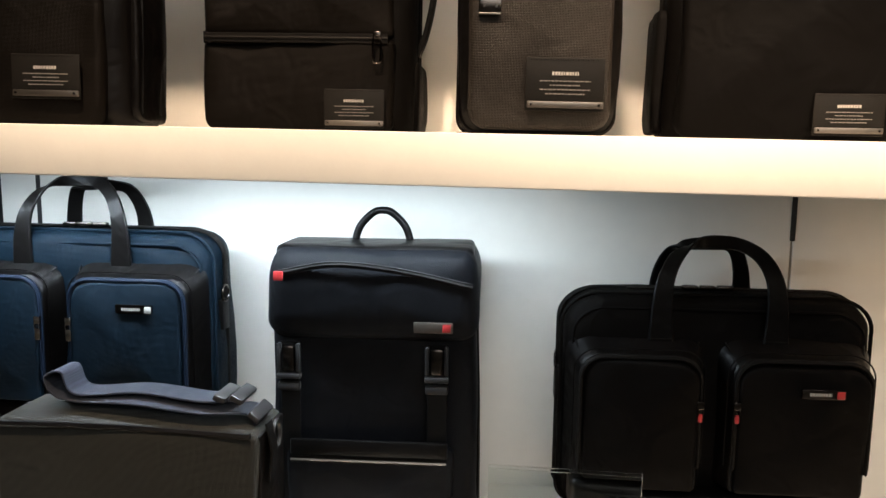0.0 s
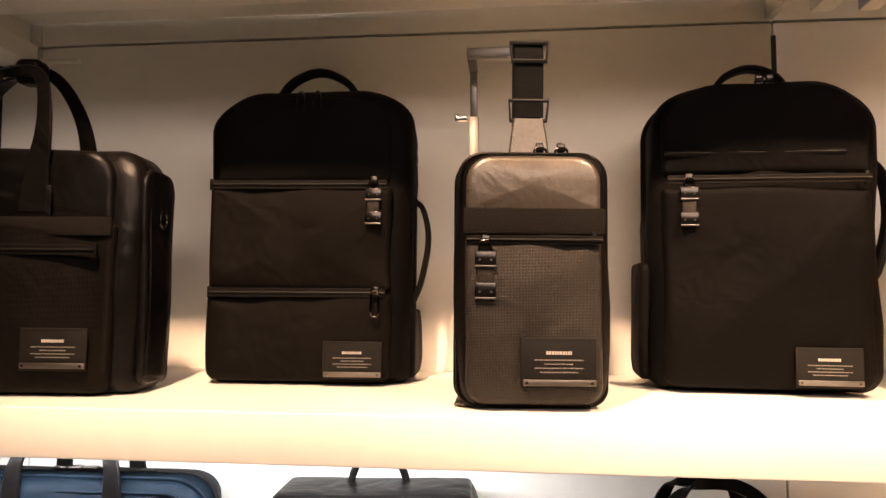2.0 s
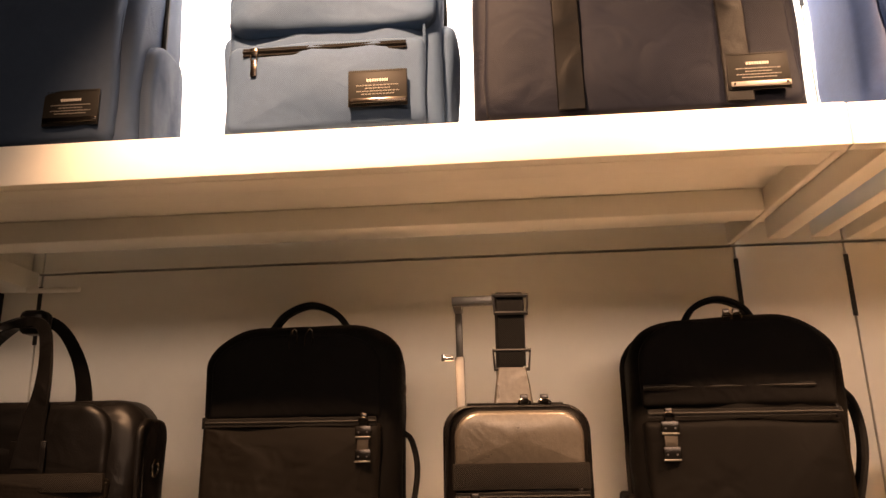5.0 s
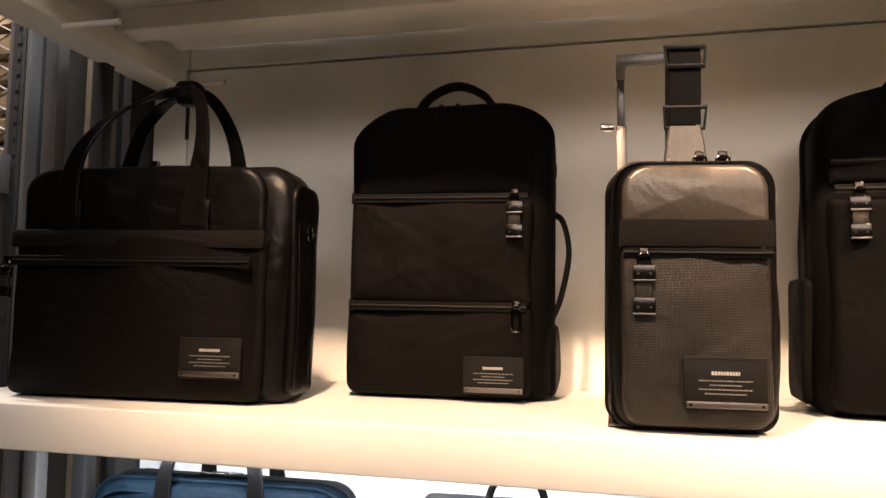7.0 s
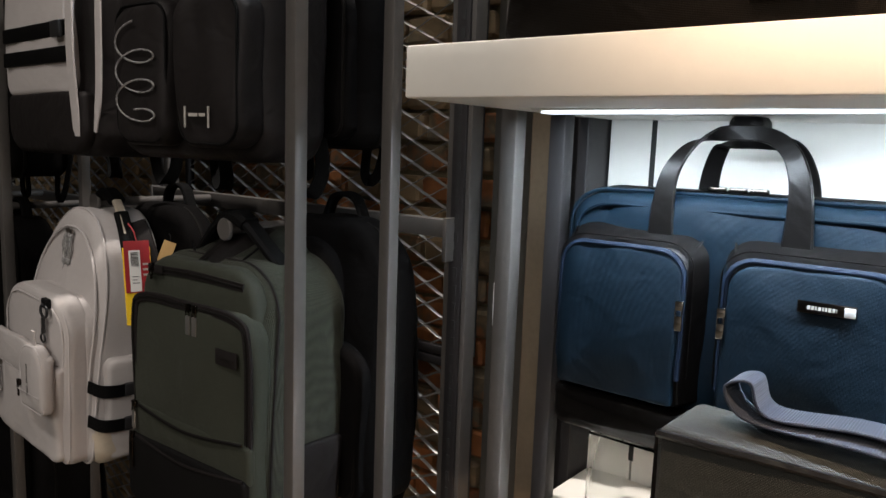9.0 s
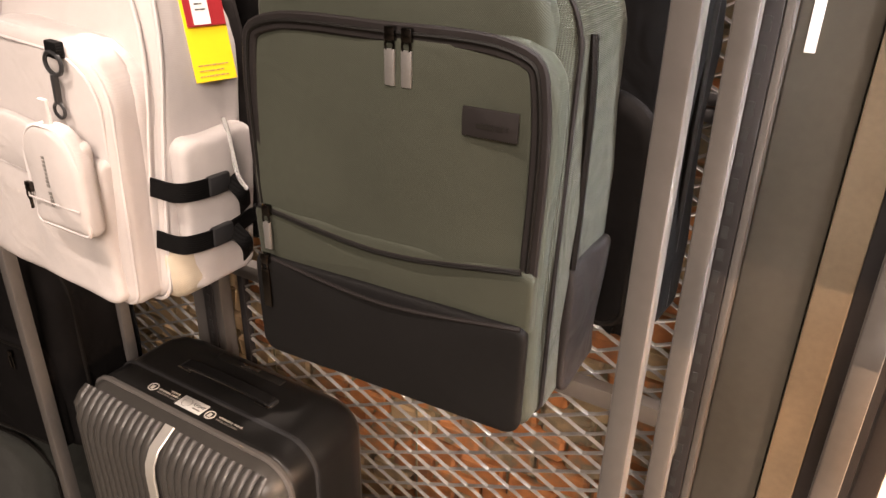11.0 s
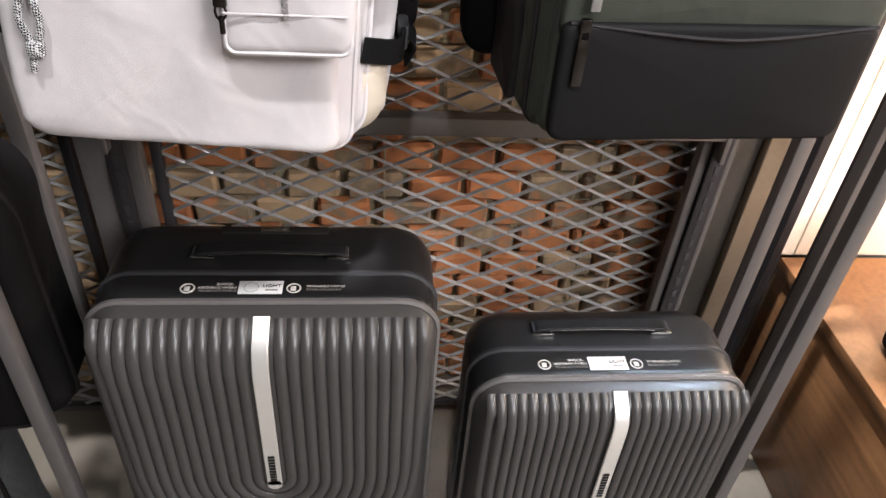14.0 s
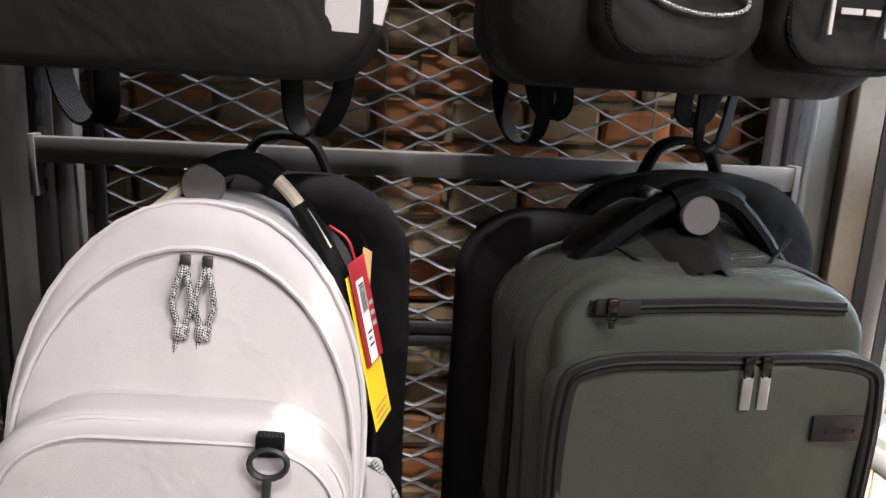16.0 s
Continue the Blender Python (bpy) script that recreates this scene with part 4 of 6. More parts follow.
def tapered(w, h, rt, rb, d, inset, drop=0.004):
    """A pocket wall that narrows from the bag (y = 0) to its front rim (y = -d); base at z = 0."""
    bm = bmesh.new()
    rows = []
    ring = outline(w, h, rt, rb)
    for f, y in ((0, 0.0), (0.12, -0.004), (0.5, -d * 0.52), (0.86, -d * 0.86), (0.97, -d * 0.97), (1.06, -d), (1.3, -d + 0.001)):
        k = inset * f
        rows.append([bm.verts.new((x * (1 - 2 * k / w), y, max(z * (1 - (k + drop * f) / h), 0.0005 * f))) for x, z in ring])
    for r0, r1 in zip(rows, rows[1:]):
        for j in range(len(ring)):
            q = (j + 1) % len(ring)
            bm.faces.new((r0[j], r0[q], r1[q], r1[j]))
    bm.faces.new(rows[-1])
    bmesh.ops.recalc_face_normals(bm, faces=bm.faces[:])
    return bm


def pocket_briefcase(x, front, z, h, fabric, label, zmat, tab, seed, turn=0.0):
    """A briefcase with two leather-hooded front pockets, a leather base and twin handles."""
    w, d, hb, ph = 0.432, 0.10, 0.054, 0.212
    t = thing("briefcase", label, "bag", pose(x, front + 0.034 + d / 2, z, 0, 0, turn), "two-pocket briefcases")
    part("body", soft(w, d, h, (0.055, 0.045), 0.026, 0.022, 0.005, 0.004, seed), fabric, t)
    part("base", soft(w - 0.024, d + 0.040, hb, 0.006, 0.020, 0.012, 0.002, 0.003, seed + 1), "leather", t, "black leather base", at=pose(0, -0.020, -0.001))
    part("seam_piping", piping(w, h, (0.055, 0.045), 0.026, -d / 2 + 0.014, 0.0028, inset=-0.0005), fabric, t)
    part("seam_piping", piping(w - 0.03, h - 0.022, (0.045, 0.04), 0.026, -d / 2 - 0.001, 0.0022, inset=0, z0=0.004), fabric, t)
    part("zip_track", piping(w, h, (0.055, 0.045), 0.026, 0.004, 0.0045, inset=-0.001), "zip", t)
    for s, cx, pw in ((-1, -0.112, 0.198), (1, 0.106, 0.212)):
        dep, ins = 0.044, 0.017
        p = part("front_pocket", tapered(pw, ph, (0.034, 0.03), 0.006, dep, ins), "leather", t, "pocket with black leather hood", at=pose(cx, -d / 2 + 0.004, hb + 0.008))
        fw, fh = pw - 2 * ins - 0.008, ph - ins - 0.010
        part("pocket_face", soft(fw, 0.018, fh, (0.030, 0.028), 0.005, 0.006, 0.007, 0.0035, seed + 7 + s), fabric, p, at=pose(0, -dep - 0.002, 0.001))
        rim = [(xx, -dep - 0.0045, zz + 0.001) for xx, zz in outline(fw + 0.007, fh + 0.005, (0.033, 0.031), 0.004) if zz > 0.012]
        rim.sort(key=lambda q: math.atan2(q[0], q[2] - 0.05))
        zp = part("zip", tube(rim, 0.0036, 6), zmat, p, "corded zip track")
        part("zip_teeth", tube([(a, b - 0.0036, c - 0.001) for a, b, c in rim], 0.0012, 5), zmat, zp)
        part("seam_piping", tube([(a * 1.10, b + 0.010, c * 1.045) for a, b, c in rim], 0.0012, 5), "leather", zp)
        for q in (-1, 1):
            part("hood_seam", tube([(q * (fw / 2 - 0.006), -dep - 0.002, fh - 0.012), (q * (pw / 2 - 0.012), -0.006, ph - 0.008)], 0.0016, 5), "leather", p)
        px = (fw / 2 + 0.003) * -s
        puller(p, px, -dep - 0.007, 0.128, 0.010 if tab else 0.016, 0.006 if tab else 0.009, "gun" if tab else "chrome", tab)
        if s > 0:
            n = part("name_plate", bx(-0.008, 0.048, -dep - 0.0205, -dep - 0.016, 0.145, 0.158, 0.001), "gun", p, "small metal name plate")
            bars(n, 0.016, -dep - 0.0207, 0.1515, ((0, -0.014, 0.014, 0.004),), letters=True)
            part("plate_tab", bx(0.037, 0.047, -dep - 0.0215, -dep - 0.0207, 0.1465, 0.1565, 0.0003), tab or "sticker", n)
    for yy in (-d / 2 - 0.006, d / 2 + 0.002):
        top, hx = h + (0.080 if yy < 0 else 0.072), 1.0 if yy < 0 else 0.8
        half = [(0.079, yy, h - 0.066), (0.079, yy, h - 0.01), (0.073, yy * 0.92, h + 0.030), (0.055, yy * 0.72, h + 0.060), (0.024, yy * 0.5, top - 0.002)]
        pts = curve([(q * a * hx, b, min(c, top - 0.005)) for q, row in ((-1, half), (1, half[::-1])) for a, b, c in row], 6)
        hd = part("handle", strap(pts, 0.037, 0.008, (1, 0, 0.5), scale=lambda f: 1.0 - 0.5 * math.sin(math.pi * f) ** 0.7), "leather", t, "black leather carry handle")
        for q in (-1, 1):
            part("handle_stitch", bx(q * 0.079 - 0.015, q * 0.079 + 0.015, yy - 0.0055, yy - 0.0035, h - 0.060, h - 0.0585, 0.0003), "zip", hd)
    zipper(t, [(xx, 0.0, h + 0.003) for xx in np.linspace(-0.12, 0.12, 8)], 0.012, side=(0, 1, 0))
    for k in (-0.03, -0.005, 0.02):
        part("zip_slider", bx(k - 0.011, k + 0.011, -0.014, -0.002, h + 0.003, h + 0.010, 0.002), "gun", t)
    for q in (-1, 1):
        dring(t, q * (w / 2 + 0.006), -0.01, 0.222, 0.013)
        part("ring_tab", bx(*sorted((q * (w / 2 - 0.002), q * (w / 2 + 0.007))), -0.022, 0.002, 0.165, 0.212, 0.002), "leather", t)
    return t


bc = pocket_briefcase(-0.704, 1.045, 1.180, 0.318, "blue", "navy blue nylon briefcase with black leather trim", "bluezip", None, 40.0)
part("handle_wrap", soft(0.040, 0.050, 0.030, 0.012, 0.012, 0.010, 0.002, 0.001), "leather", bc, "leather wrap that joins the handles", at=pose(0, 0, 0.386))
kc = pocket_briefcase(0.252, 1.055, 1.095, 0.330, "nylon", "black nylon briefcase with red zip tabs", "zip", "redtab", 45.0, 2.0)


def riser(x, y, z, w, d, h):
    t = thing("acrylic_riser", "clear acrylic riser under the briefcase", "stand", pose(x, y, z), "acrylic risers")
    part("top_sheet", bx(-w / 2, w / 2, -d / 2, d / 2, h - 0.0038, h - 0.0005, 0.0008), "glass", t)
    part("leg", bx(-w / 2, -w / 2 + 0.003, -d / 2, d / 2, 0.0005, h - 0.0055, 0.001), "glass", t)
    part("leg", bx(w / 2 - 0.003, w / 2, -d / 2, d / 2, 0.0005, h - 0.0055, 0.001), "glass", t)

    for o in t.children:
        o.visible_shadow = False


riser(-0.70, 1.105, 1.03, 0.30, 0.12, 0.149)
riser(0.246, 1.13, 1.03, 0.26, 0.12, 0.064)
sg = thing("acrylic_sign_holder", "empty clear acrylic sign holder on the shelf", "sign", pose(0.032, 0.86, 1.03, 0, 0, -1))
part("pane", bx(-0.088, 0.088, -0.005, -0.002, 0.004, 0.232, 0.0008), "glass", sg)
part("pane", bx(-0.088, 0.088, 0.001, 0.004, 0.004, 0.225, 0.0008), "glass", sg)
part("foot", bx(-0.088, 0.088, -0.03, 0.05, 0.0005, 0.0035, 0.0008), "glass", sg)


def messenger():
    w, d, h = 0.345, 0.10, 0.25
    t = thing("messenger_bag", "dark olive canvas messenger bag with a slate strap", "bag", pose(-0.513, 0.915, 1.03))
    part("body", soft(w, d, h, 0.014, 0.014, 0.010, 0.004, 0.004, 50.0), "olive", t)
    part("flap", soft(w - 0.004, 0.016, 0.2, 0.008, 0.02, 0.006, 0.004, 0.003, 51.0), "olive", t, at=pose(0, -d / 2 + 0.002, 0.05))
    part("edge_trim", tube(curve([(-w / 2 + 0.004, -d / 2 - 0.006, h - 0.002), (0, -d / 2 - 0.008, h + 0.002), (w / 2 - 0.004, -d / 2 - 0.006, h - 0.002)], 10), 0.004, 6), "leather", t)
    part("side_trim", bx(w / 2 - 0.004, w / 2 + 0.004, -d / 2 + 0.006, d / 2 - 0.006, 0.01, h - 0.006, 0.003), "leather", t)
    part("side_trim", bx(-w / 2 - 0.004, -w / 2 + 0.004, -d / 2 + 0.006, d / 2 - 0.006, 0.01, h - 0.006, 0.003), "leather", t)
    pts = curve([(w / 2 - 0.01, 0.0, h - 0.02), (w / 2 - 0.02, 0.0, h + 0.012), (w / 2 - 0.08, -0.01, h + 0.014), (0.0, -0.005, h + 0.020), (-0.08, 0.0, h + 0.018), (-0.11, 0.0, h + 0.026), (-0.120, 0, h + 0.048), (-0.098, 0, h + 0.056), (-0.08, 0.002, h + 0.027), (0.0, 0.01, h + 0.030), (0.09, 0.0, h + 0.026), (0.13, 0, h + 0.030)])
    part("shoulder_strap", strap(pts, 0.042, 0.003, (0, 1, 0)), "strapblue", t, "slate blue webbing shoulder strap")
    for k, tilt in ((-0.026, 18), (-0.004, 26), (0.018, 40)):
        sl = bx(-0.0085, 0.0085, -0.027, 0.027, -0.004, 0.004, 0.0025)
        part("strap_slide", sl, "plastic", t, at=pose(w / 2 - 0.028 + k, -0.004, h + 0.034 - max(0, k) * 1.2, 0, tilt, 0))
    part("side_ring", tube([(w / 2 + 0.008, 0.014 * math.cos(a), h - 0.02 + 0.018 * math.sin(a)) for a in [k * math.pi / 8 for k in range(16)]], 0.004, 6, closed=True), "plastic", t)
    part("strap_tail", strap([(w / 2 + 0.006, -0.02, h + 0.005), (w / 2 + 0.014, -0.022, h - 0.03), (w / 2 + 0.010, -0.022, h - 0.07)], 0.02, 0.003, (0, 1, 0)), "webbing", t)


messenger()


def flap_pack():
    w, d, h = 0.305, 0.15, 0.455
    t = thing("backpack", "dark graphite backpack with a buckled flap top", "bag", pose(-0.235, 1.118, 1.03, 0, 0, 3))
    part("body", soft(w, d, h - 0.01, 0.03, 0.02, 0.02, 0.005, 0.004, 55.0, taper=0.06), "dark", t)
    lid = part("flap", soft(w - 0.002, d + 0.024, 0.13, (0.022, 0.045), 0.03, 0.03, 0.004, 0.003, 56.0), "dark", t, "graphite flap with a curved zip", at=pose(0, -0.012, h - 0.128))
    part("flap_top", soft(w - 0.022, d - 0.03, 0.02, 0.008, 0.006, 0.012, 0.003, 0.002, 57.0), "leather", lid, at=pose(0, 0.0, 0.113))
    zp = curve([(-w / 2 + 0.024, -d / 2 - 0.013, 0.098), (-0.05, -d / 2 - 0.0175, 0.112), (0.04, -d / 2 - 0.0175, 0.104), (w / 2 - 0.012, -d / 2 - 0.013, 0.083)], 6)
    zipper(lid, zp, 0.009, "leather")
    part("zip_tab", bx(-w / 2 + 0.018, -w / 2 + 0.031, -d / 2 - 0.021, -d / 2 - 0.017, 0.088, 0.101, 0.001), "redtab", lid, "small red zip tab")
    n = part("name_plate", bx(w / 2 - 0.092, w / 2 - 0.038, -d / 2 - 0.0205, -d / 2 - 0.0165, 0.019, 0.034, 0.001), "brushed", lid, "small metal name plate")
    part("plate_tab", bx(w / 2 - 0.052, w / 2 - 0.041, -d / 2 - 0.0215, -d / 2 - 0.0207, 0.021, 0.032, 0.0003), "redtab", n)
    for x in (-w / 2 + 0.035, w / 2 - 0.06):
        part("strap", strap([(x, -d / 2 - 0.004, 0.01), (x, -d / 2 - 0.010, 0.15), (x, -d / 2 - 0.014, 0.325)], 0.028, 0.003), "webbing", t)
        b = part("buckle", bx(x - 0.016, x + 0.016, -d / 2 - 0.026, -d / 2 - 0.013, 0.256, 0.268, 0.003), "plastic", t)
        part("buckle_bar", bx(x - 0.017, x + 0.017, -d / 2 - 0.027, -d / 2 - 0.013, 0.273, 0.281, 0.002), "plastic", b)
        for q in (-1, 1):
            part("buckle_prong", bx(x + q * 0.0135 - 0.003, x + q * 0.0135 + 0.003, -d / 2 - 0.025, -d / 2 - 0.015, 0.282, 0.324, 0.002), "plastic", b)
        part("buckle_top", bx(x - 0.0095, x + 0.0095, -d / 2 - 0.027, -d / 2 - 0.015, 0.284, 0.322, 0.005), "gun", b, "polished gunmetal buckle plate")
    part("lower_pocket", soft(w - 0.06, 0.026, 0.165, 0.012, 0.02, 0.008, 0.005, 0.003, 58.0), "dark", t, at=pose(-0.005, -d / 2 + 0.002, 0.005))
    part("pocket_trim", bx(-w / 2 + 0.034, w / 2 - 0.044, -d / 2 - 0.018, -d / 2 - 0.011, 0.158, 0.182, 0.003), "leather", t)
    zipper(t, [(xx, -d / 2 - 0.0145, 0.151) for xx in np.linspace(-w / 2 + 0.034, w / 2 - 0.046, 10)], 0.010, "zip", teeth="brushed")
    pts = curve([(-0.045, 0.02, h - 0.006), (-0.035, 0.02, h + 0.025), (-0.015, 0.02, h + 0.046), (0.0, 0.02, h + 0.05), (0.015, 0.02, h + 0.046), (0.035, 0.02, h + 0.025), (0.045, 0.02, h - 0.006)])
    part("top_handle", tube(pts, 0.0058, 10), "leather", t, "black leather carry handle")
    part("side_seam", tube(curve([(w / 2 + 0.001, -0.03, 0.02), (w / 2 - 0.001, -0.03, 0.2), (w / 2 - 0.006, -0.03, 0.36)], 6), 0.003, 6), "leather", t)


flap_pack()
t = thing("backpack", "plain black bag on the wooden plinth", "bag", pose(-0.70, 0.93, 0.412))
part("body", soft(0.30, 0.18, 0.33, 0.06, 0.03, 0.03, 0.006, 0.005, 59.0), "softblack", t)

# ---- hanging packs ----


def cord(parent, x, y, z, length=0.05, k=1.0):
    s = part("zip_slider", bx(x - 0.0042, x + 0.0042, y - 0.005, y, z - 0.005, z + 0.005, 0.0012), "brushed", parent)
    pts = curve([(x, y - 0.005, z - 0.004), (x - 0.006, y - 0.008, z - length * 0.4), (x - 0.007, y - 0.008, z - length * 0.7), (x, y - 0.008, z - length), (x + 0.007, y - 0.009, z - length * 0.7), (x + 0.006, y - 0.009, z - length * 0.4), (x + 0.001, y - 0.005, z - 0.004)], 5)
    c = part("cord_loop", tube(pts, 0.0029 * k, 7), "cordbw", s, "black and white speckled cord")
    part("cord_knot", soft(0.013, 0.010, 0.013, 0.004, 0.004, 0.003, 0.001, 0.001), "cordbw", c, at=pose(x, y - 0.008, z - length - 0.010))
    part("cord_tail", tube([(x - 0.003, y - 0.008, z - length - 0.008), (x - 0.005, y - 0.008, z - length - 0.022)], 0.0029 * k, 6), "cordbw", c)
    return s


def cream_pack():
    w, d, h = 0.294, 0.15, 0.468
    t = thing("backpack", "cream canvas backpack with a clipped coin pouch", "bag", pose(-1.881, 0.855, 0.937, 0, 3.4, 0))
    lean, thin = 0.036, 0.22

    def face(z):
        f = z / h
        return -d / 2 * (1 - thin * f) + lean * f * f

    part("body", soft(w, d, h, (0.14, 0.20), 0.03, 0.022, 0.008, 0.0018, 60.0, lean=lean, squash=thin), "cream", t)
    part("base", soft(w + 0.034, d - 0.012, 0.082, 0.008, 0.034, 0.024, 0.003, 0.003, 61.0), "sand", t, "sand coloured base", at=pose(0, 0.004, -0.002))
    part("piping", tube([(x * 0.99, face(z) + 0.011, z) for x, z in outline(w, h, (0.14, 0.20), 0.03)], 0.0026, 6, closed=True), "creampipe", t)
    zp = [(x, face(z) - 0.003, z) for x, z in outline(w - 0.016, h - 0.034, (0.135, 0.185), 0.03) if z > 0.16]
    zp.sort(key=lambda p: math.atan2(p[0], p[2] - 0.1))
    part("zip", tube(zp, 0.0026, 6), "creampipe", t)
    part("pocket_gusset", soft(w - 0.016, 0.07, 0.312, (0.085, 0.07), 0.022, 0.014, 0.004, 0.0016, 62.5), "cream", t, at=pose(0, -d / 2 + 0.032, 0.005))
    pk = part("front_pocket", soft(w - 0.018, 0.05, 0.315, (0.085, 0.07), 0.022, 0.014, 0.006, 0.0016, 62.0), "cream", t, at=pose(0, -d / 2 - 0.006, 0.006))
    part("pocket_piping", piping(w - 0.020, 0.313, (0.085, 0.07), 0.022, -0.019, 0.0024, inset=0.003), "creampipe", pk)
    zp = [(x, -0.0265, z) for x, z in outline(w - 0.04, 0.298, (0.075, 0.06), 0.022) if z > 0.19]
    zp.sort(key=lambda p: math.atan2(p[0], p[2] - 0.18))
    part("zip", tube(zp, 0.0017, 6), "creampipe", pk)
    lp = part("lower_pocket", soft(w - 0.034, 0.03, 0.185, 0.01, 0.02, 0.01, 0.006, 0.005, 63.0), "cream", pk, at=pose(-0.004, -0.026, 0.006))
    part("pocket_flap", soft(w - 0.036, 0.014, 0.066, 0.008, 0.01, 0.005, 0.003, 0.003, 64.0), "cream", pk, at=pose(-0.006, -0.042, 0.150))
    st = bmesh.new()
    for i in range(46):
        bx(-w / 2 + 0.026 + i * 0.005, -w / 2 + 0.0288 + i * 0.005, -0.0512, -0.0503, 0.1545, 0.1555, 0, st)
    part("stitching", st, "creampipe", pk, smooth=False)
    cord(pk, -w / 2 + 0.042, -0.046, 0.146, 0.05, 1.0)
    for x in (-0.018, -0.004):
        cord(t, x * 1.25 + 0.012, face(0.425) - 0.006, 0.425, 0.055, 0.9)
    # clip and coin pouch
    cl = part("hanging_loop", bx(0.063, 0.084, -d / 2 - 0.044, -d / 2 - 0.034, 0.300, 0.318, 0.002), "webbing", t)
    part("clip_ring", tube([(0.0735 + 0.014 * math.cos(a), -d / 2 - 0.043, 0.295 + 0.012 * math.sin(a)) for a in [k * math.pi / 8 for k in range(16)]], 0.0026, 6, closed=True), "plastic", cl)
    part("clip", bx(0.070, 0.077, -d / 2 - 0.048, -d / 2 - 0.041, 0.252, 0.284, 0.002), "plastic", cl)
    part("clip_ring", tube([(0.0735 + 0.009 * math.cos(a), -d / 2 - 0.045, 0.245 + 0.008 * math.sin(a)) for a in [k * math.pi / 8 for k in range(16)]], 0.002, 6, closed=True), "plastic", cl)
    po = thing("coin_pouch", "small cream canvas coin pouch hanging from a clip", "pouch", pose(-1.790, 0.720, 1.046))
    part("body", soft(0.098, 0.026, 0.122, (0.040, 0.050), 0.008, 0.010, 0.004, 0.003, 66.0), "cream", po)
    part("piping", piping(0.098, 0.122, (0.040, 0.050), 0.008, -0.009, 0.0024, inset=0.002), "creampipe", po)
    part("seam", bx(-0.045, 0.045, -0.0175, -0.0155, 0.034, 0.0355, 0.0004), "creampipe", po)
    part("loop", strap([(0.0, -0.002, 0.12), (0.0, -0.003, 0.148)], 0.014, 0.004), "cream", po)
    lt = bmesh.new()
    r = random.Random(4)
    for i in range(12):
        z = 0.088 - i * 0.0046 - (0.004 if i > 7 else 0)
        bx(-0.001 - 0.002 * r.random(), 0.002, -0.0178, -0.0168, z - 0.0016, z + 0.0016, 0, lt)
    part("print_line", lt, "greyink", po, smooth=False)
    puller(po, -0.047, -0.010, 0.044, 0.012, 0.004)
    # sides
    for s in (1, -1):
        sp = part("side_pocket", soft(0.11, 0.03, 0.205, 0.02, 0.02, 0.01, 0.006, 0.005, 67.0 + s), "cream", t, at=pose(s * (w / 2 + 0.006), 0.01, 0.012, 0, 0, 90 * s))
        for z in (0.088, 0.155):
            q = part("compression_strap", strap(curve([(s * (w / 2 - 0.006), -d / 2 + 0.005, z + 0.004), (s * (w / 2 + 0.026), -d / 2 + 0.02, z), (s * (w / 2 + 0.030), 0.0, z - 0.004), (s * (w / 2 + 0.012), d / 2, z - 0.006)]), 0.024, 0.003, (0, 0, 1)), "webbing", t, "black webbing side strap")
            part("buckle", bx(s * (w / 2 + 0.026), s * (w / 2 + 0.036), -0.02, 0.012, z - 0.015, z + 0.010, 0.003) if s > 0 else bx(-w / 2 - 0.036, -w / 2 - 0.026, -0.02, 0.012, z - 0.015, z + 0.010, 0.003), "plastic", q)
            part("strap_tail", strap(curve([(s * (w / 2 + 0.032), 0.012, z), (s * (w / 2 + 0.046), 0.02, z - 0.02), (s * (w / 2 + 0.038), 0.03, z - 0.045)]), 0.020, 0.0025, (0, 0.6, 0.4)), "webbing", q)
    cord(t, -w / 2 - 0.018, -0.06, 0.215, 0.07, 1.2)
    pts = curve([(w / 2 + 0.01, 0.03, 0.22), (w / 2 + 0.03, 0.02, 0.2), (w / 2 + 0.05, 0.01, 0.165), (w / 2 + 0.065, 0.01, 0.15)])
    part("cord_tail", tube(pts, 0.003, 6), "cordbw", t)
    # top loop over the peg
    zt = 0.455
    pts = curve([(-0.066, 0.024, 0.436), (-0.038, 0.026, 0.465), (-0.010, 0.028, 0.489), (0.018, 0.028, 0.500), (0.046, 0.028, 0.490), (0.074, 0.026, 0.463), (0.098, 0.024, 0.430)])
    part("haul_loop", strap(pts, 0.018, 0.010, (0, 1, 0)), "sand", t, "sand coloured webbing loop")
    part("loop_wrap", strap([p for p in pts if -0.012 < p[0] < 0.050], 0.032, 0.020, (0, 1, 0)), "webbing", t, "black padded loop grip")
    part("strap_end", strap(curve([(0.070, 0.026, 0.468), (0.090, 0.024, 0.440), (0.112, 0.02, 0.402), (0.130, 0.015, 0.35)]), 0.026, 0.013, (0.3, 0.95, 0)), "webbing", t, "black webbing strap")
    part("strap_end", strap(curve([(-0.060, 0.024, 0.444), (-0.088, 0.018, 0.412), (-0.112, 0.012, 0.375)]), 0.022, 0.012, (0, 1, 0)), "webbing", t)
    part("shoulder_strap", strap(curve([(0.07, 0.05, zt - 0.01), (0.105, 0.05, zt - 0.05), (0.13, 0.06, zt - 0.14), (0.13, 0.09, zt - 0.3)]), 0.05, 0.012, (0.6, 0.8, 0)), "char", t)
    return t


cream_pack()


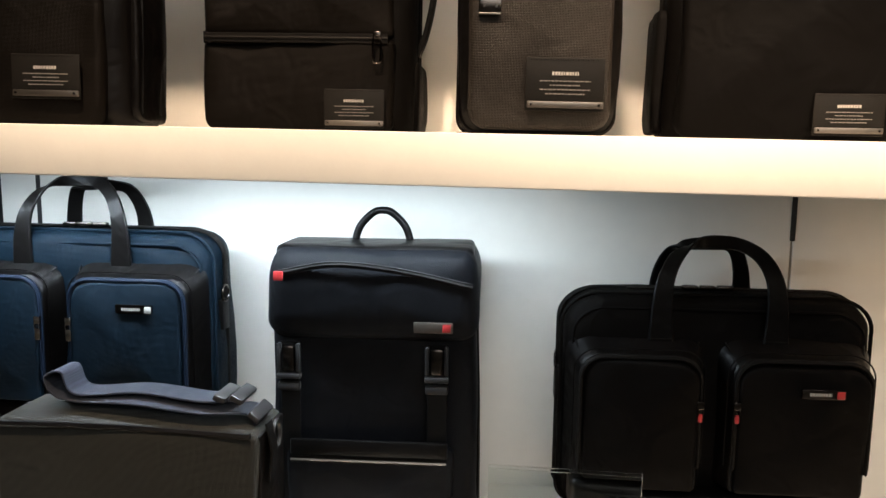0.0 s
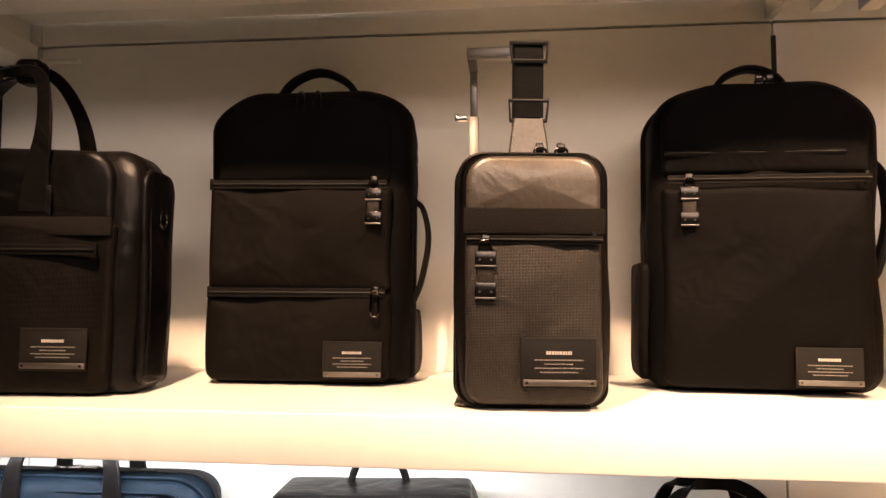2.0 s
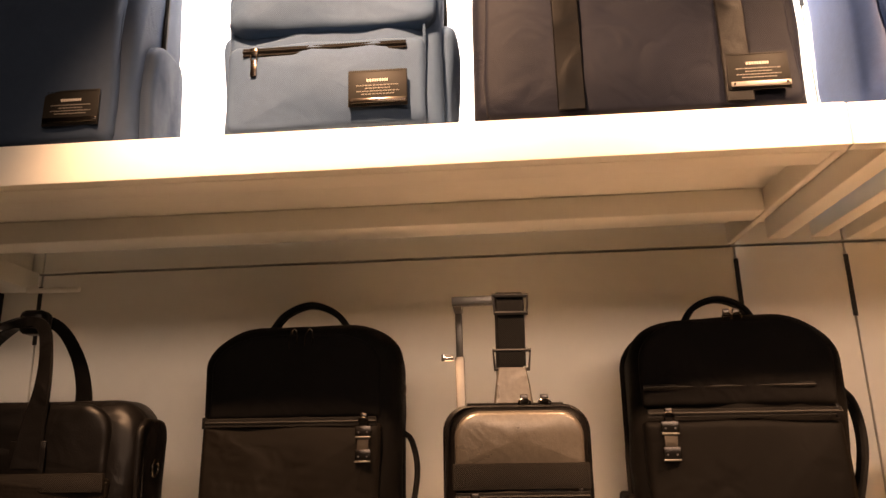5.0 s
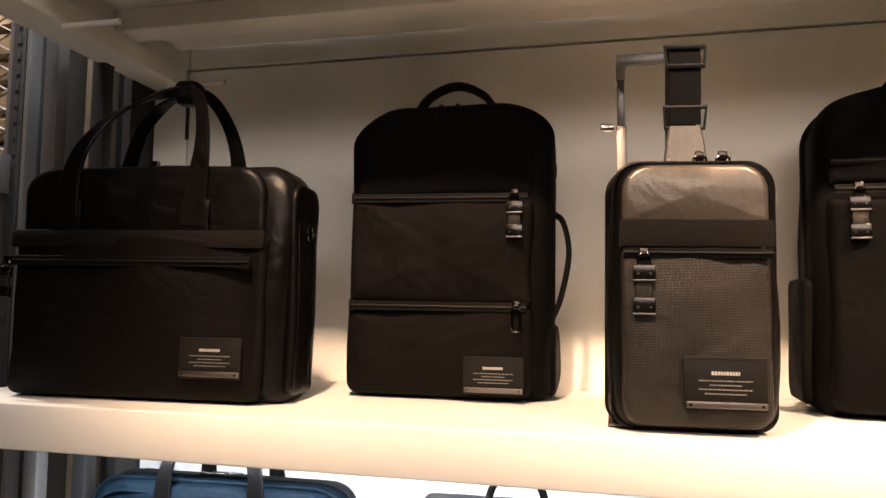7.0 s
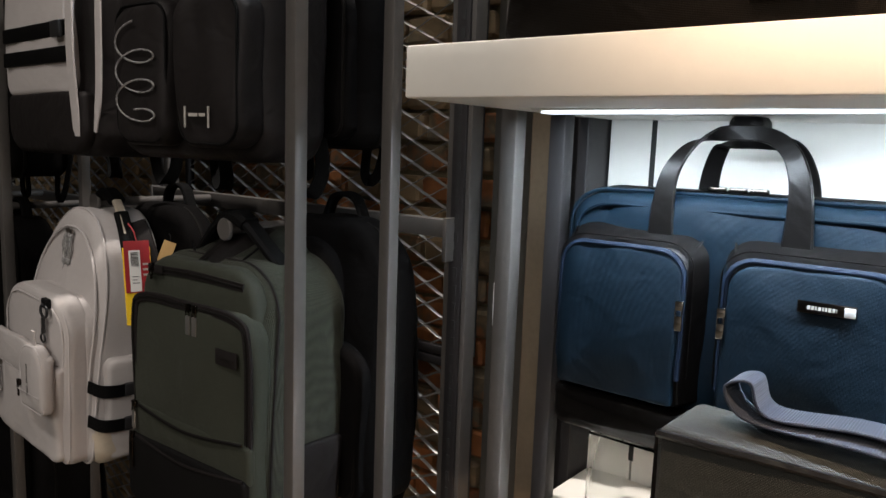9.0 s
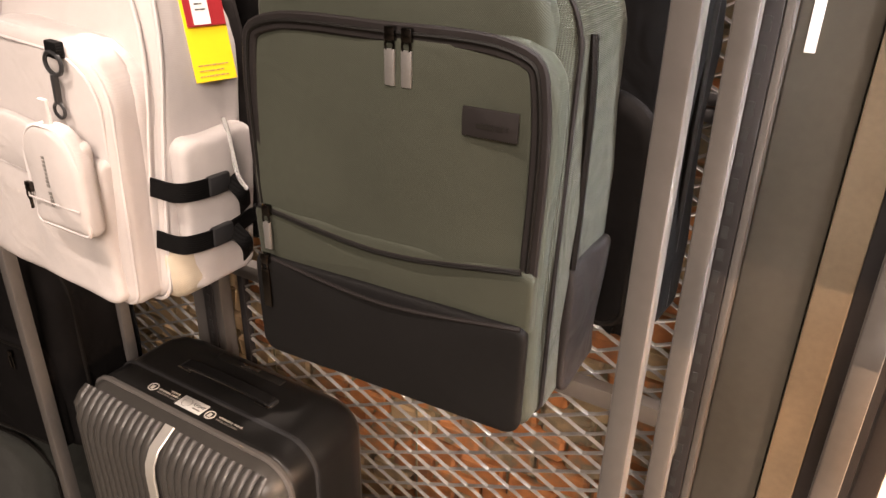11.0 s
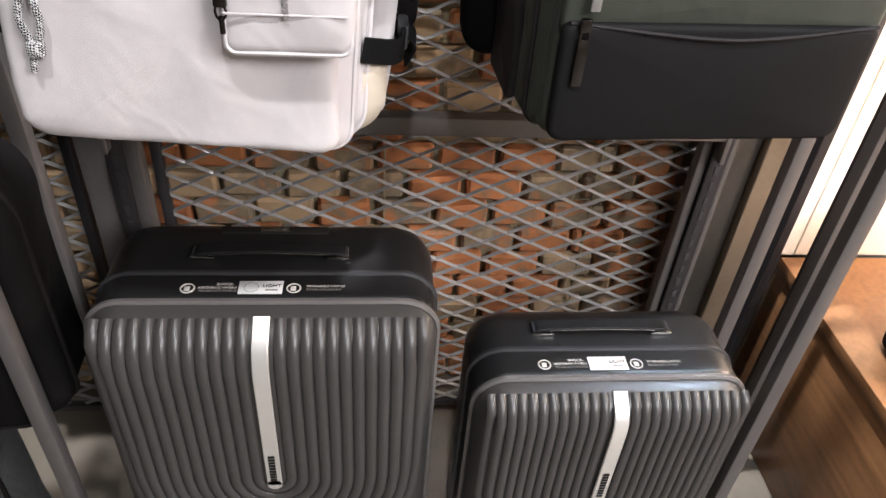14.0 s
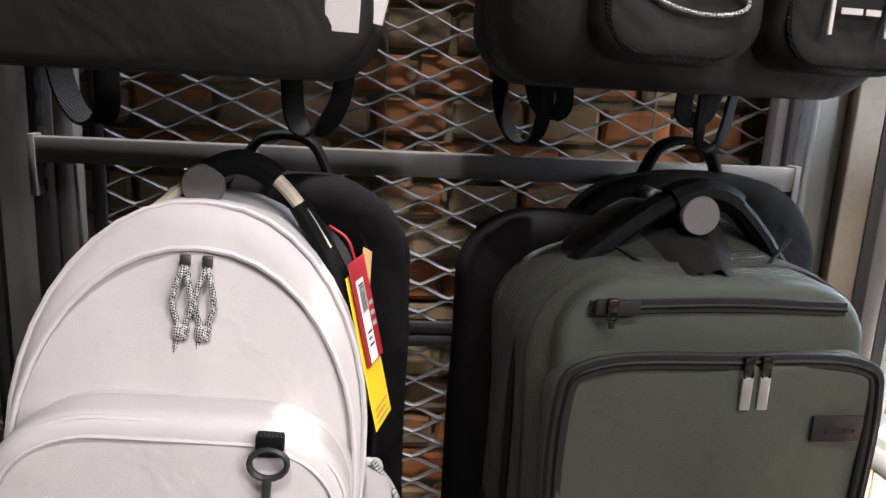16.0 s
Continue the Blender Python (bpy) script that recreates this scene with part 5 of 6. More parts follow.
def swing_tag():
    t = thing("price_tag", "red and yellow hanging price tags with a white barcode label", "tag", pose(-1.735, 0.885, 1.35, -13, 0, 74))
    part("string", tube(curve([(-0.01, 0.012, 0.035), (-0.004, 0.0, 0.02), (0, -0.002, 0.0)]), 0.0012, 5), "red", t)
    part("yellow_card", bx(-0.026, 0.024, 0.0, 0.0012, -0.158, -0.012, 0.0003), "yellow", t, smooth=False)
    rd = part("red_card", bx(-0.024, 0.022, -0.004, -0.0028, -0.098, 0.0, 0.0003), "red", t, smooth=False)
    wc = part("barcode_label", bx(-0.016, 0.004, -0.0048, -0.0042, -0.096, -0.018, 0.0001), "card", rd, smooth=False)
    bm = bmesh.new()
    r = random.Random(2)
    z = -0.022
    while z > -0.048:
        q = r.uniform(0.0006, 0.0018)
        bx(-0.013, 0.001, -0.0053, -0.0049, z - q, z, 0, bm)
        z -= q + 0.001
    part("barcode", bm, "slot", wc, smooth=False)
    bars(wc, -0.006, -0.0049, -0.068, ((0, -0.006, 0.006, 0.0015), (-0.006, -0.006, 0.004, 0.0015), (-0.012, -0.006, 0.006, 0.0015)), "slot")
    bars(rd, 0.013, -0.0042, -0.045, ((0, -0.005, 0.005, 0.004), (-0.01, -0.005, 0.005, 0.004), (-0.02, -0.005, 0.005, 0.004)), "ink")
    bars(t, -0.002, -0.0002, -0.14, ((0, -0.018, 0.018, 0.0015), (-0.006, -0.018, 0.012, 0.0015), (-0.012, -0.018, 0.016, 0.0015)), "kraft")


swing_tag()
kt = thing("kraft_tag", "brown kraft paper tag hanging on a black strap", "tag", pose(-1.722, 0.948, 1.345, -6, 22, 70))
part("card", bx(-0.012, 0.012, -0.0008, 0.0008, -0.052, 0.0, 0.0002), "kraft", kt, smooth=False)
part("string", tube(curve([(0, 0, -0.002), (-0.003, 0.004, 0.010), (-0.008, 0.006, 0.014)]), 0.0009, 5), "webbing", kt)


def green_pack():
    w, d, h = 0.329, 0.19, 0.462
    t = thing("backpack", "dark green business backpack with a charcoal base pocket", "bag", pose(-1.420, 0.894, 0.933, 0, 0, 3))
    lean = 0.022
    part("body", soft(w, d, 0.432, (0.095, 0.085), 0.02, 0.034, 0.005, 0.004, 70.0, lean=lean, squash=0.12), "greenweave", t)

    def slope(w0, w1, y0, y1, z0, z1, drop, lift):
        bm = bmesh.new()
        rows = []
        for i in range(9):
            v = i / 8
            hw, y, z = w0 + (w1 - w0) * v, y0 + (y1 - y0) * v, z0 + (z1 - z0) * math.sin(v * math.pi / 2) + lift
            rows.append([bm.verts.new((u / 8 * hw, y, z - drop * abs(u / 8) ** 2.6 + 0.002 * math.sin(u * 1.3 + v * 5))) for u in range(-8, 9)])
        for r0, r1 in zip(rows, rows[1:]):
            for q in range(16):
                bm.faces.new((r0[q], r0[q + 1], r1[q + 1], r1[q]))
        bmesh.ops.solidify(bm, geom=bm.faces[:], thickness=0.006)
        return bm

    part("top_gusset", slope(0.150, 0.100, -d / 2 + 0.035, 0.075, 0.418, 0.472, 0.055, 0.0), "greenweave", t, "green sloping top")
    part("top_opening", slope(0.035, 0.085, -0.062, 0.05, 0.424, 0.466, 0.034, 0.004), "char", t, "charcoal top zip cover")
    part("piping", piping(w, 0.432, (0.095, 0.085), 0.02, -d / 2 + 0.026, 0.0024, lean=lean * 1.2, inset=0.003), "char", t)
    part("upper_panel", soft(w - 0.040, 0.03, 0.100, (0.070, 0.060), 0.006, 0.010, 0.004, 0.002, 71.0, lean=0.010), "green", t, at=pose(0, -d / 2 + 0.024, 0.325))
    zp = curve([(-w / 2 + 0.046, -d / 2 + 0.013, 0.400), (0, -d / 2 + 0.008, 0.405), (w / 2 - 0.046, -d / 2 + 0.013, 0.400)], 6)
    zipper(t, zp, 0.013, "char")
    part("zip_guard", bx(-w / 2 + 0.048, -w / 2 + 0.088, -d / 2 + 0.005, -d / 2 + 0.011, 0.395, 0.409, 0.002), "char", t)
    puller(t, -w / 2 + 0.062, -d / 2 + 0.007, 0.405, 0.006, 0.005, "gun")
    fp = part("front_pocket", soft(w - 0.018, 0.035, 0.359, (0.045, 0.04), 0.014, 0.012, 0.006, 0.003, 72.0), "green", t, at=pose(0.004, -d / 2 + 0.012, 0.004))
    zp = curve([(-w / 2 + 0.02, -0.0145, 0.15), (-w / 2 + 0.019, -0.0165, 0.31), (-w / 2 + 0.045, -0.0175, 0.351), (0, -0.018, 0.355), (w / 2 - 0.045, -0.0175, 0.351), (w / 2 - 0.019, -0.0165, 0.31), (w / 2 - 0.02, -0.0145, 0.15)], 6)
    part("zip", sweep(zp, flat(0.006, 0.016), side=(0, 1, 0)), "char", fp, "charcoal zip tape")
    part("zip_coil", tube([Vector(p) + Vector((0, -0.003, 0)) for p in zp], 0.0022, 6), "coil", fp)
    for x in (0.014, 0.030):
        puller(fp, x, -0.020, 0.355, 0.028, 0.010, "gun", "pewter")
    lg = part("name_plate", bx(0.082, 0.131, -0.0255, -0.0225, 0.282, 0.306, 0.001), "char", fp, "dark embossed name plate")
    bars(lg, 0.107, -0.0257, 0.292, ((0, -0.012, 0.016, 0.004),), "patch")
    mid = part("middle_pocket", soft(w - 0.024, 0.016, 0.062, 0.008, 0.006, 0.006, 0.003, 0.002, 73.0), "green", fp, at=pose(0, -0.015, 0.108))
    base = part("base_pocket", soft(w - 0.026, 0.014, 0.117, 0.010, 0.016, 0.006, 0.004, 0.001, 74.0), "basechar", fp, "charcoal base pocket", at=pose(0, -0.023, 0.001))
    zipper(fp, curve([(-w / 2 + 0.022, -0.026, 0.172), (-0.03, -0.030, 0.160), (0.04, -0.030, 0.160), (w / 2 - 0.022, -0.026, 0.172)], 6), 0.005, "char")
    part("seam", tube(curve([(-w / 2 + 0.018, -0.0275, 0.118), (-0.03, -0.0335, 0.108), (0.04, -0.0335, 0.108), (w / 2 - 0.018, -0.0275, 0.118)], 6), 0.0022, 6), "char", fp)
    s = puller(fp, -w / 2 + 0.036, -0.028, 0.172, 0.028, 0.009, "gun", "pewter")
    puller(fp, -w / 2 + 0.03, -0.030, 0.118, 0.042, 0.010, "gun", "gun")
    # sides and black back part
    for sgn in (1, -1):
        part("side_panel", soft(0.10, 0.012, 0.145, 0.01, 0.012, 0.005, 0.003, 0.003, 75.0), "char", t, at=pose(sgn * (w / 2 + 0.001), 0.02, 0.006, 0, 0, 90 * sgn))
        part("side_zip", tube(curve([(sgn * (w / 2 + 0.002), -0.03, 0.15), (sgn * (w / 2 + 0.002), -0.028, 0.3), (sgn * (w / 2 - 0.004), -0.02, 0.36)], 6), 0.004, 6), "zip", t)
    part("back_part", soft(w + 0.016, 0.06, h - 0.012, (0.085, 0.085), 0.03, 0.022, 0.004, 0.004, 76.0), "softblack", t, "black padded back part", at=pose(-0.03, d / 2 + 0.012, 0.004))
    zt = 0.462
    pts = curve([(-0.118, 0.01, zt - 0.06), (-0.085, 0.0, zt - 0.028), (-0.045, -0.006, zt + 0.006), (-0.015, -0.008, zt + 0.024), (0.01, -0.008, zt + 0.030), (0.035, -0.008, zt + 0.022), (0.07, -0.003, zt - 0.008), (0.118, 0.01, zt - 0.06)])
    part("top_handle", strap(pts, 0.030, 0.015, (0, 1, 0)), "webbing", t, "black padded top handle")
    part("handle_grip", strap([p for p in pts if -0.022 < p[0] < 0.04], 0.036, 0.022, (0, 1, 0)), "webbing", t, "black padded grip over the peg")
    part("handle_cord", tube(curve([(-0.08, -0.03, zt - 0.02), (-0.035, -0.05, zt - 0.045), (0.0, -0.055, zt - 0.056), (0.04, -0.05, zt - 0.05), (0.09, -0.03, zt - 0.01)]), 0.002, 6), "webbing", t)
    loop_pull(t, -0.005, -0.055, zt - 0.05, 0.02)
    return t


green_pack()


def black_pack(x, y, z, w=0.3, d=0.12, h=0.46, rz=0, seed=80.0, label="black backpack hanging behind the front one", material="softblack", group="black hanging backpacks"):
    t = thing("backpack", label, "bag", pose(x, y, z, 0, 0, rz), group)
    part("body", soft(w, d, h, (0.1, 0.09), 0.03, 0.025, 0.008, 0.006, seed, squash=0.15), material, t)
    part("front_pocket", soft(w - 0.05, 0.035, h * 0.55, 0.05, 0.025, 0.012, 0.006, 0.005, seed + 1), material, t, at=pose(0, -d / 2 - 0.004, 0.012))
    part("zip_track", piping(w, h, (0.1, 0.09), 0.03, -d / 2 + 0.04, 0.004, inset=0), "zip", t)
    part("zip_track", piping(w - 0.05, h * 0.55, 0.05, 0.025, -d / 2 - 0.02, 0.003, inset=0.006, z0=0.012), "zip", t)
    loop_pull(t, 0.05, -d / 2 - 0.02, h * 0.52, 0.03)
    pts = curve([(-0.05, 0.02, h - 0.01), (-0.03, 0.02, h + 0.03), (0.0, 0.02, h + 0.04), (0.03, 0.02, h + 0.03), (0.05, 0.02, h - 0.01)])
    part("top_handle", strap(pts, 0.024, 0.009, (0, 1, 0)), "webbing", t)
    for s in (-1, 1):
        pts = curve([(s * 0.07, d / 2, h - 0.04), (s * 0.1, d / 2 + 0.03, h * 0.7), (s * 0.115, d / 2 + 0.03, h * 0.35), (s * 0.12, d / 2 + 0.01, 0.04), (s * 0.105, d / 2, -0.045), (s * 0.075, d / 2, -0.05), (s * 0.08, d / 2, 0.01)])
        part("shoulder_strap", strap(pts, 0.022, 0.004, (1, 0, 0)), "webbing", t)
    return t


black_pack(-1.812, 1.0, 0.95, 0.265, 0.09, 0.46, 0, 81.0)
black_pack(-1.355, 1.05, 0.95, 0.31, 0.10, 0.47, 0, 83.0, "black backpack with long side zips behind the green one", "softblack")


def upper_cream():
    w, d, h = 0.34, 0.16, 0.46
    t = thing("backpack", "black and cream banded roll-top backpack on a high peg", "bag", pose(-1.885, 0.88, 1.507))
    part("body", soft(w, d, h, (0.06, 0.06), 0.045, 0.03, 0.006, 0.005, 90.0), "char", t)
    part("front_panel", soft(w - 0.05, 0.03, 0.33, 0.02, 0.02, 0.012, 0.006, 0.004, 91.0), "cream", t, "cream canvas front panel", at=pose(-0.02, -d / 2, 0.11))
    part("front_base", soft(w - 0.02, 0.03, 0.115, 0.01, 0.045, 0.012, 0.004, 0.003, 92.0), "char", t, at=pose(0, -d / 2 + 0.002, 0.003))
    for z in (0.165, 0.210):
        part("band", bx(-w / 2 + 0.02, w / 2 - 0.035, -d / 2 - 0.0235, -d / 2 - 0.016, z, z + 0.027, 0.002), "webbing", t)
    part("vertical_trim", strap(curve([(w / 2 - 0.030, -d / 2 - 0.012, 0.036), (w / 2 - 0.026, -d / 2 - 0.022, 0.17), (w / 2 - 0.024, -d / 2 - 0.022, 0.3)]), 0.026, 0.004), "cream", t)
    part("vertical_trim", strap(curve([(w / 2 - 0.010, -d / 2 + 0.008, 0.045), (w / 2 + 0.003, -d / 2 + 0.012, 0.12), (w / 2 + 0.005, -d / 2 + 0.014, 0.3)]), 0.02, 0.004), "cream", t)
    part("buckle", bx(0.09, 0.128, -d / 2 - 0.034, -d / 2 - 0.024, 0.205, 0.235, 0.004), "plastic", t)
    for s in (-1, 1):
        pts = curve([(s * 0.13, d / 2, 0.1), (s * 0.135, d / 2 + 0.02, 0.0), (s * 0.115, d / 2 + 0.015, -0.045), (s * 0.09, d / 2 + 0.01, -0.04), (s * 0.085, d / 2, 0.02)])
        part("shoulder_strap", strap(pts, 0.024, 0.004, (0.8, 0.6, 0)), "webbing", t)
    pts = curve([(-0.04, 0.02, h - 0.01), (-0.02, 0.02, h + 0.045), (0.02, 0.02, h + 0.045), (0.04, 0.02, h - 0.01)])
    part("top_handle", strap(pts, 0.024, 0.009, (0, 1, 0)), "webbing", t)


upper_cream()


def upper_black():
    w, d, h = 0.35, 0.15, 0.46
    t = thing("backpack", "black utility backpack with two pockets and bungee cord", "bag", pose(-1.455, 0.89, 1.513, 0, 0, 7))
    part("body", soft(w, d, h, (0.07, 0.07), 0.05, 0.035, 0.006, 0.005, 95.0), "char", t)
    for x, pw, nm in ((-0.055, 0.13, 95.5), (0.095, 0.135, 97.0)):
        p = part("front_pocket", soft(pw, 0.055, 0.215, 0.03, 0.035, 0.016, 0.006, 0.004, nm), "char", t, at=pose(x, -d / 2 - 0.012, 0.020))
        part("pocket_piping", piping(pw, 0.215, 0.03, 0.035, -0.022, 0.0025, inset=0.006), "webbing", p)
        if x < 0:
            pts = []
            for i in range(73):
                a = i / 72 * 6 * math.pi
                pts.append((0.046 * math.sin(a), -0.0335 - 0.0015 * math.cos(a), 0.034 + 0.130 * i / 72 + 0.019 * math.cos(a)))
            part("bungee_cord", tube(pts, 0.0015, 6), "cordbw", p, "speckled bungee cord winding over the pocket")
        else:
            for k in (-0.034, 0.016):
                part("logo_mark", bx(k - 0.0016, k + 0.0016, -0.0345, -0.0325, 0.028, 0.058, 0.0003), "ink", p, smooth=False)
            bars(p, -0.009, -0.033, 0.046, ((0, -0.017, 0.018, 0.0045),))
    part("top_pocket", soft(w - 0.06, 0.05, 0.13, 0.04, 0.03, 0.018, 0.006, 0.004, 98.0), "char", t, at=pose(0.0, -d / 2 - 0.006, 0.27))
    for s in (-1, 1):
        pts = curve([(s * 0.12, d / 2, 0.1), (s * 0.13, d / 2 + 0.02, 0.0), (s * 0.115, d / 2 + 0.015, -0.05), (s * 0.09, d / 2 + 0.01, -0.045), (s * 0.085, d / 2, 0.02)])
        part("shoulder_strap", strap(pts, 0.024, 0.004, (0.8, 0.6, 0)), "webbing", t)
    pts = curve([(-0.04, 0.02, h - 0.01), (-0.02, 0.02, h + 0.045), (0.02, 0.02, h + 0.045), (0.04, 0.02, h - 0.01)])
    part("top_handle", strap(pts, 0.024, 0.009, (0, 1, 0)), "webbing", t)


upper_black()
black_pack(-1.42, 1.06, 1.54, 0.33, 0.09, 0.46, 0, 100.0, "black backpack hanging behind the utility pack")
black_pack(-2.285, 0.9, 0.455, 0.30, 0.15, 0.40, 6, 102.0, "black backpack hanging low in the next bay", "softblack", "backpacks in the next bay")
black_pack(-2.44, 0.87, 0.0, 0.32, 0.17, 0.40, 8, 112.0, "dark olive backpack standing on the floor", "olive", "backpacks in the next bay")
for x, y, z, sd, k in ((-2.37, 0.9, 0.885, 104.0, -5), (-2.37, 0.9, 1.445, 106.0, 4), (-2.76, 0.9, 0.325, 108.0, 0), (-2.76, 0.9, 0.885, 110.0, 0)):
    black_pack(x, y, z, 0.30, 0.15, 0.46, k, sd, "black backpack hanging in the next bay", "softblack", "backpacks in the next bay")
post(-3.2, 0.809, s=0.0215)

# ---- suitcases ----


def suitcase(x, y, w, d, h, e, label, k):
    t = thing("suitcase", label, "suitcase", pose(x, y + d / 2, 0), "ribbed hard-shell suitcases")
    z0 = 0.045
    hh = h - z0
    part("shell", soft(w, d, hh, 0.05, 0.05, e, 0.0, 0.0, 0.0), "shell", t, at=pose(0, 0, z0))
    yf = -d / 2
    part("back_shell", soft(w + 0.004, d - e - 0.004, hh + 0.004, 0.052, 0.052, 0.012, 0.0, 0.0, 0.0, back=e), "shellback", t, "black rear shell", at=pose(0, (e + 0.004) / 2, z0 - 0.002))

    def surf(px, pz):
        i = max(0.0, min(w / 2 - abs(px), h - pz, pz - z0))
        return yf + (e - math.sqrt(max(0.0, e * e - (e - i) ** 2)) if i < e else 0.0)

    pitch = w / 27
    n = 13
    zc = 0.365 if k == 0 else 0.325
    bh = 0.012
    for r in range(1, n):
        q = bh + (r - 0.3) * pitch * 0.98
        top = h - 0.004
        pts = []
        for i in range(12):
            z = top + (zc - top) * (i / 11) ** 1.5
            xx = min(q, w / 2 - 0.004)
            pts.append((-xx, surf(-xx, z) - 0.001, z))
        for i in range(1, 16):
            a = math.pi * i / 16
            zz = zc - min(q * 1.15, zc - z0 - 0.03) * math.sin(a)
            pts.append((-q * math.cos(a), surf(q * math.cos(a), zz) - 0.001, zz))
        for i in range(12):
            z = zc + (top - zc) * (1 - (1 - i / 11) ** 1.5)
            pts.append((q, surf(q, z) - 0.001, z))
        part("rib", sweep(pts, disc(pitch * 0.46, 8, 0.0040), side=None), "shell", t)
    bp = [(0, surf(0, z) - 0.006, z) for z in np.linspace(h - 0.002, zc - 0.005, 14)]
    bd = part("silver_band", strap(bp, 0.021, 0.004), "shellband", t, "satin silver centre band")
    part("band_end", sweep([(0, surf(0, zc) - 0.008, zc - 0.005), (0, surf(0, zc) - 0.0045, zc - 0.005)], disc(0.0105, 16)), "shellband", t)
    lt = bmesh.new()
    r = random.Random(7)
    for i in range(9):
        z = zc + 0.008 + i * 0.0066
        bx(-0.0045, 0.0045, yf - 0.0092, yf - 0.0085, z - 0.0022, z + 0.0022, 0, lt)
        bx(-0.002, 0.002, yf - 0.0096, yf - 0.0093, z - 0.0012, z + 0.0012, 0, lt)
    part("print_line", lt, "patch", bd, smooth=False)
    # gusset with zip and print along the top
    ys = yf + e + 0.012
    part("zip_track", piping(w, hh, 0.05, 0.05, ys - 0.010, 0.005, inset=-0.001, z0=z0), "steel", t)
    part("zip_track", piping(w, hh, 0.05, 0.05, ys + 0.045, 0.005, inset=-0.001, z0=z0), "plastic", t)
    top = h + 0.0024
    lab = part("sticker", bx(-0.034, 0.022, ys + 0.003, ys + 0.028, top, top + 0.0008, 0.0003), "sticker", t, "silver sticker with printed word")
    words(lab, "LIGHT", 0.0085, pose(0.008, ys + 0.018, top + 0.0012), "patch")
    bars2 = bmesh.new()
    bx(0.0, 0.016, ys + 0.009, ys + 0.0115, top + 0.0008, top + 0.0012, 0, bars2)
    part("print_line", bars2, "greyink", lab, smooth=False)
    part("drawing", tube([(-0.018 + 0.009 * math.cos(a), ys + 0.0155 + 0.009 * math.sin(a), top + 0.0008) for a in [q * math.pi / 10 for q in range(20)]], 0.0004, 4, closed=True), "greyink", lab)
    for cx, s in ((-0.098, 1), (0.036, 1)):
        ic = part("round_icon", tube([(cx + 0.0085 * math.cos(a), ys + 0.0145 + 0.0085 * math.sin(a), top) for a in [q * math.pi / 10 for q in range(20)]], 0.0011, 5, closed=True), "ink", t, "white printed round icon")
        part("icon_mark", bx(cx - 0.004, cx + 0.003, ys + 0.0095, ys + 0.018, top, top + 0.0006, 0.0002), "ink", ic)
    words(t, "SHOCK-", 0.0062, pose(-0.040, ys + 0.022, top + 0.0003), align="RIGHT")
    words(t, "ABSORBING WHEELS", 0.0052, pose(-0.036, ys + 0.0155, top + 0.0003), align="RIGHT")
    words(t, "ROUES ANTI-CHOCS", 0.0050, pose(-0.036, ys + 0.0095, top + 0.0003), "greyink", align="RIGHT")
    words(t, "WASHABLE LINING", 0.0058, pose(0.052, ys + 0.018, top + 0.0003), align="LEFT")
    words(t, "DOUBLURE LAVABLE", 0.0048, pose(0.052, ys + 0.0115, top + 0.0003), "greyink", align="LEFT")
    # top handle
    yh = ys + 0.085
    hd = part("top_handle", strap(curve([(-0.100, yh, h + 0.006), (-0.085, yh, h + 0.010), (0, yh, h + 0.013), (0.085, yh, h + 0.010), (0.100, yh, h + 0.006)]), 0.022, 0.005, (0, 1, 0)), "basechar", t, "black carry handle with steel ends")
    part("handle_edge", tube(curve([(-0.080, yh - 0.0115, h + 0.010), (0, yh - 0.0115, h + 0.0125), (0.080, yh - 0.0115, h + 0.010)]), 0.0009, 5), "chrome", hd)
    for s in (-1, 1):
        part("handle_end", bx(s * 0.090 - 0.016, s * 0.090 + 0.016, yh - 0.0145, yh - 0.010, h + 0.003, h + 0.0075, 0.001), "chrome", hd, "polished steel handle end")
        part("handle_mount", bx(s * 0.098 - 0.007, s * 0.098 + 0.007, yh - 0.0095, yh + 0.012, h, h + 0.008, 0.002), "plastic", hd)
    tr = part("trolley_handle", bx(-0.075, 0.075, d / 2 - 0.062, d / 2 - 0.046, h - 0.008, h + 0.0035, 0.002), "patch", t)
    part("release_button", bx(-0.02, 0.02, d / 2 - 0.059, d / 2 - 0.049, h + 0.0037, h + 0.0045, 0.0005), "chrome", tr)
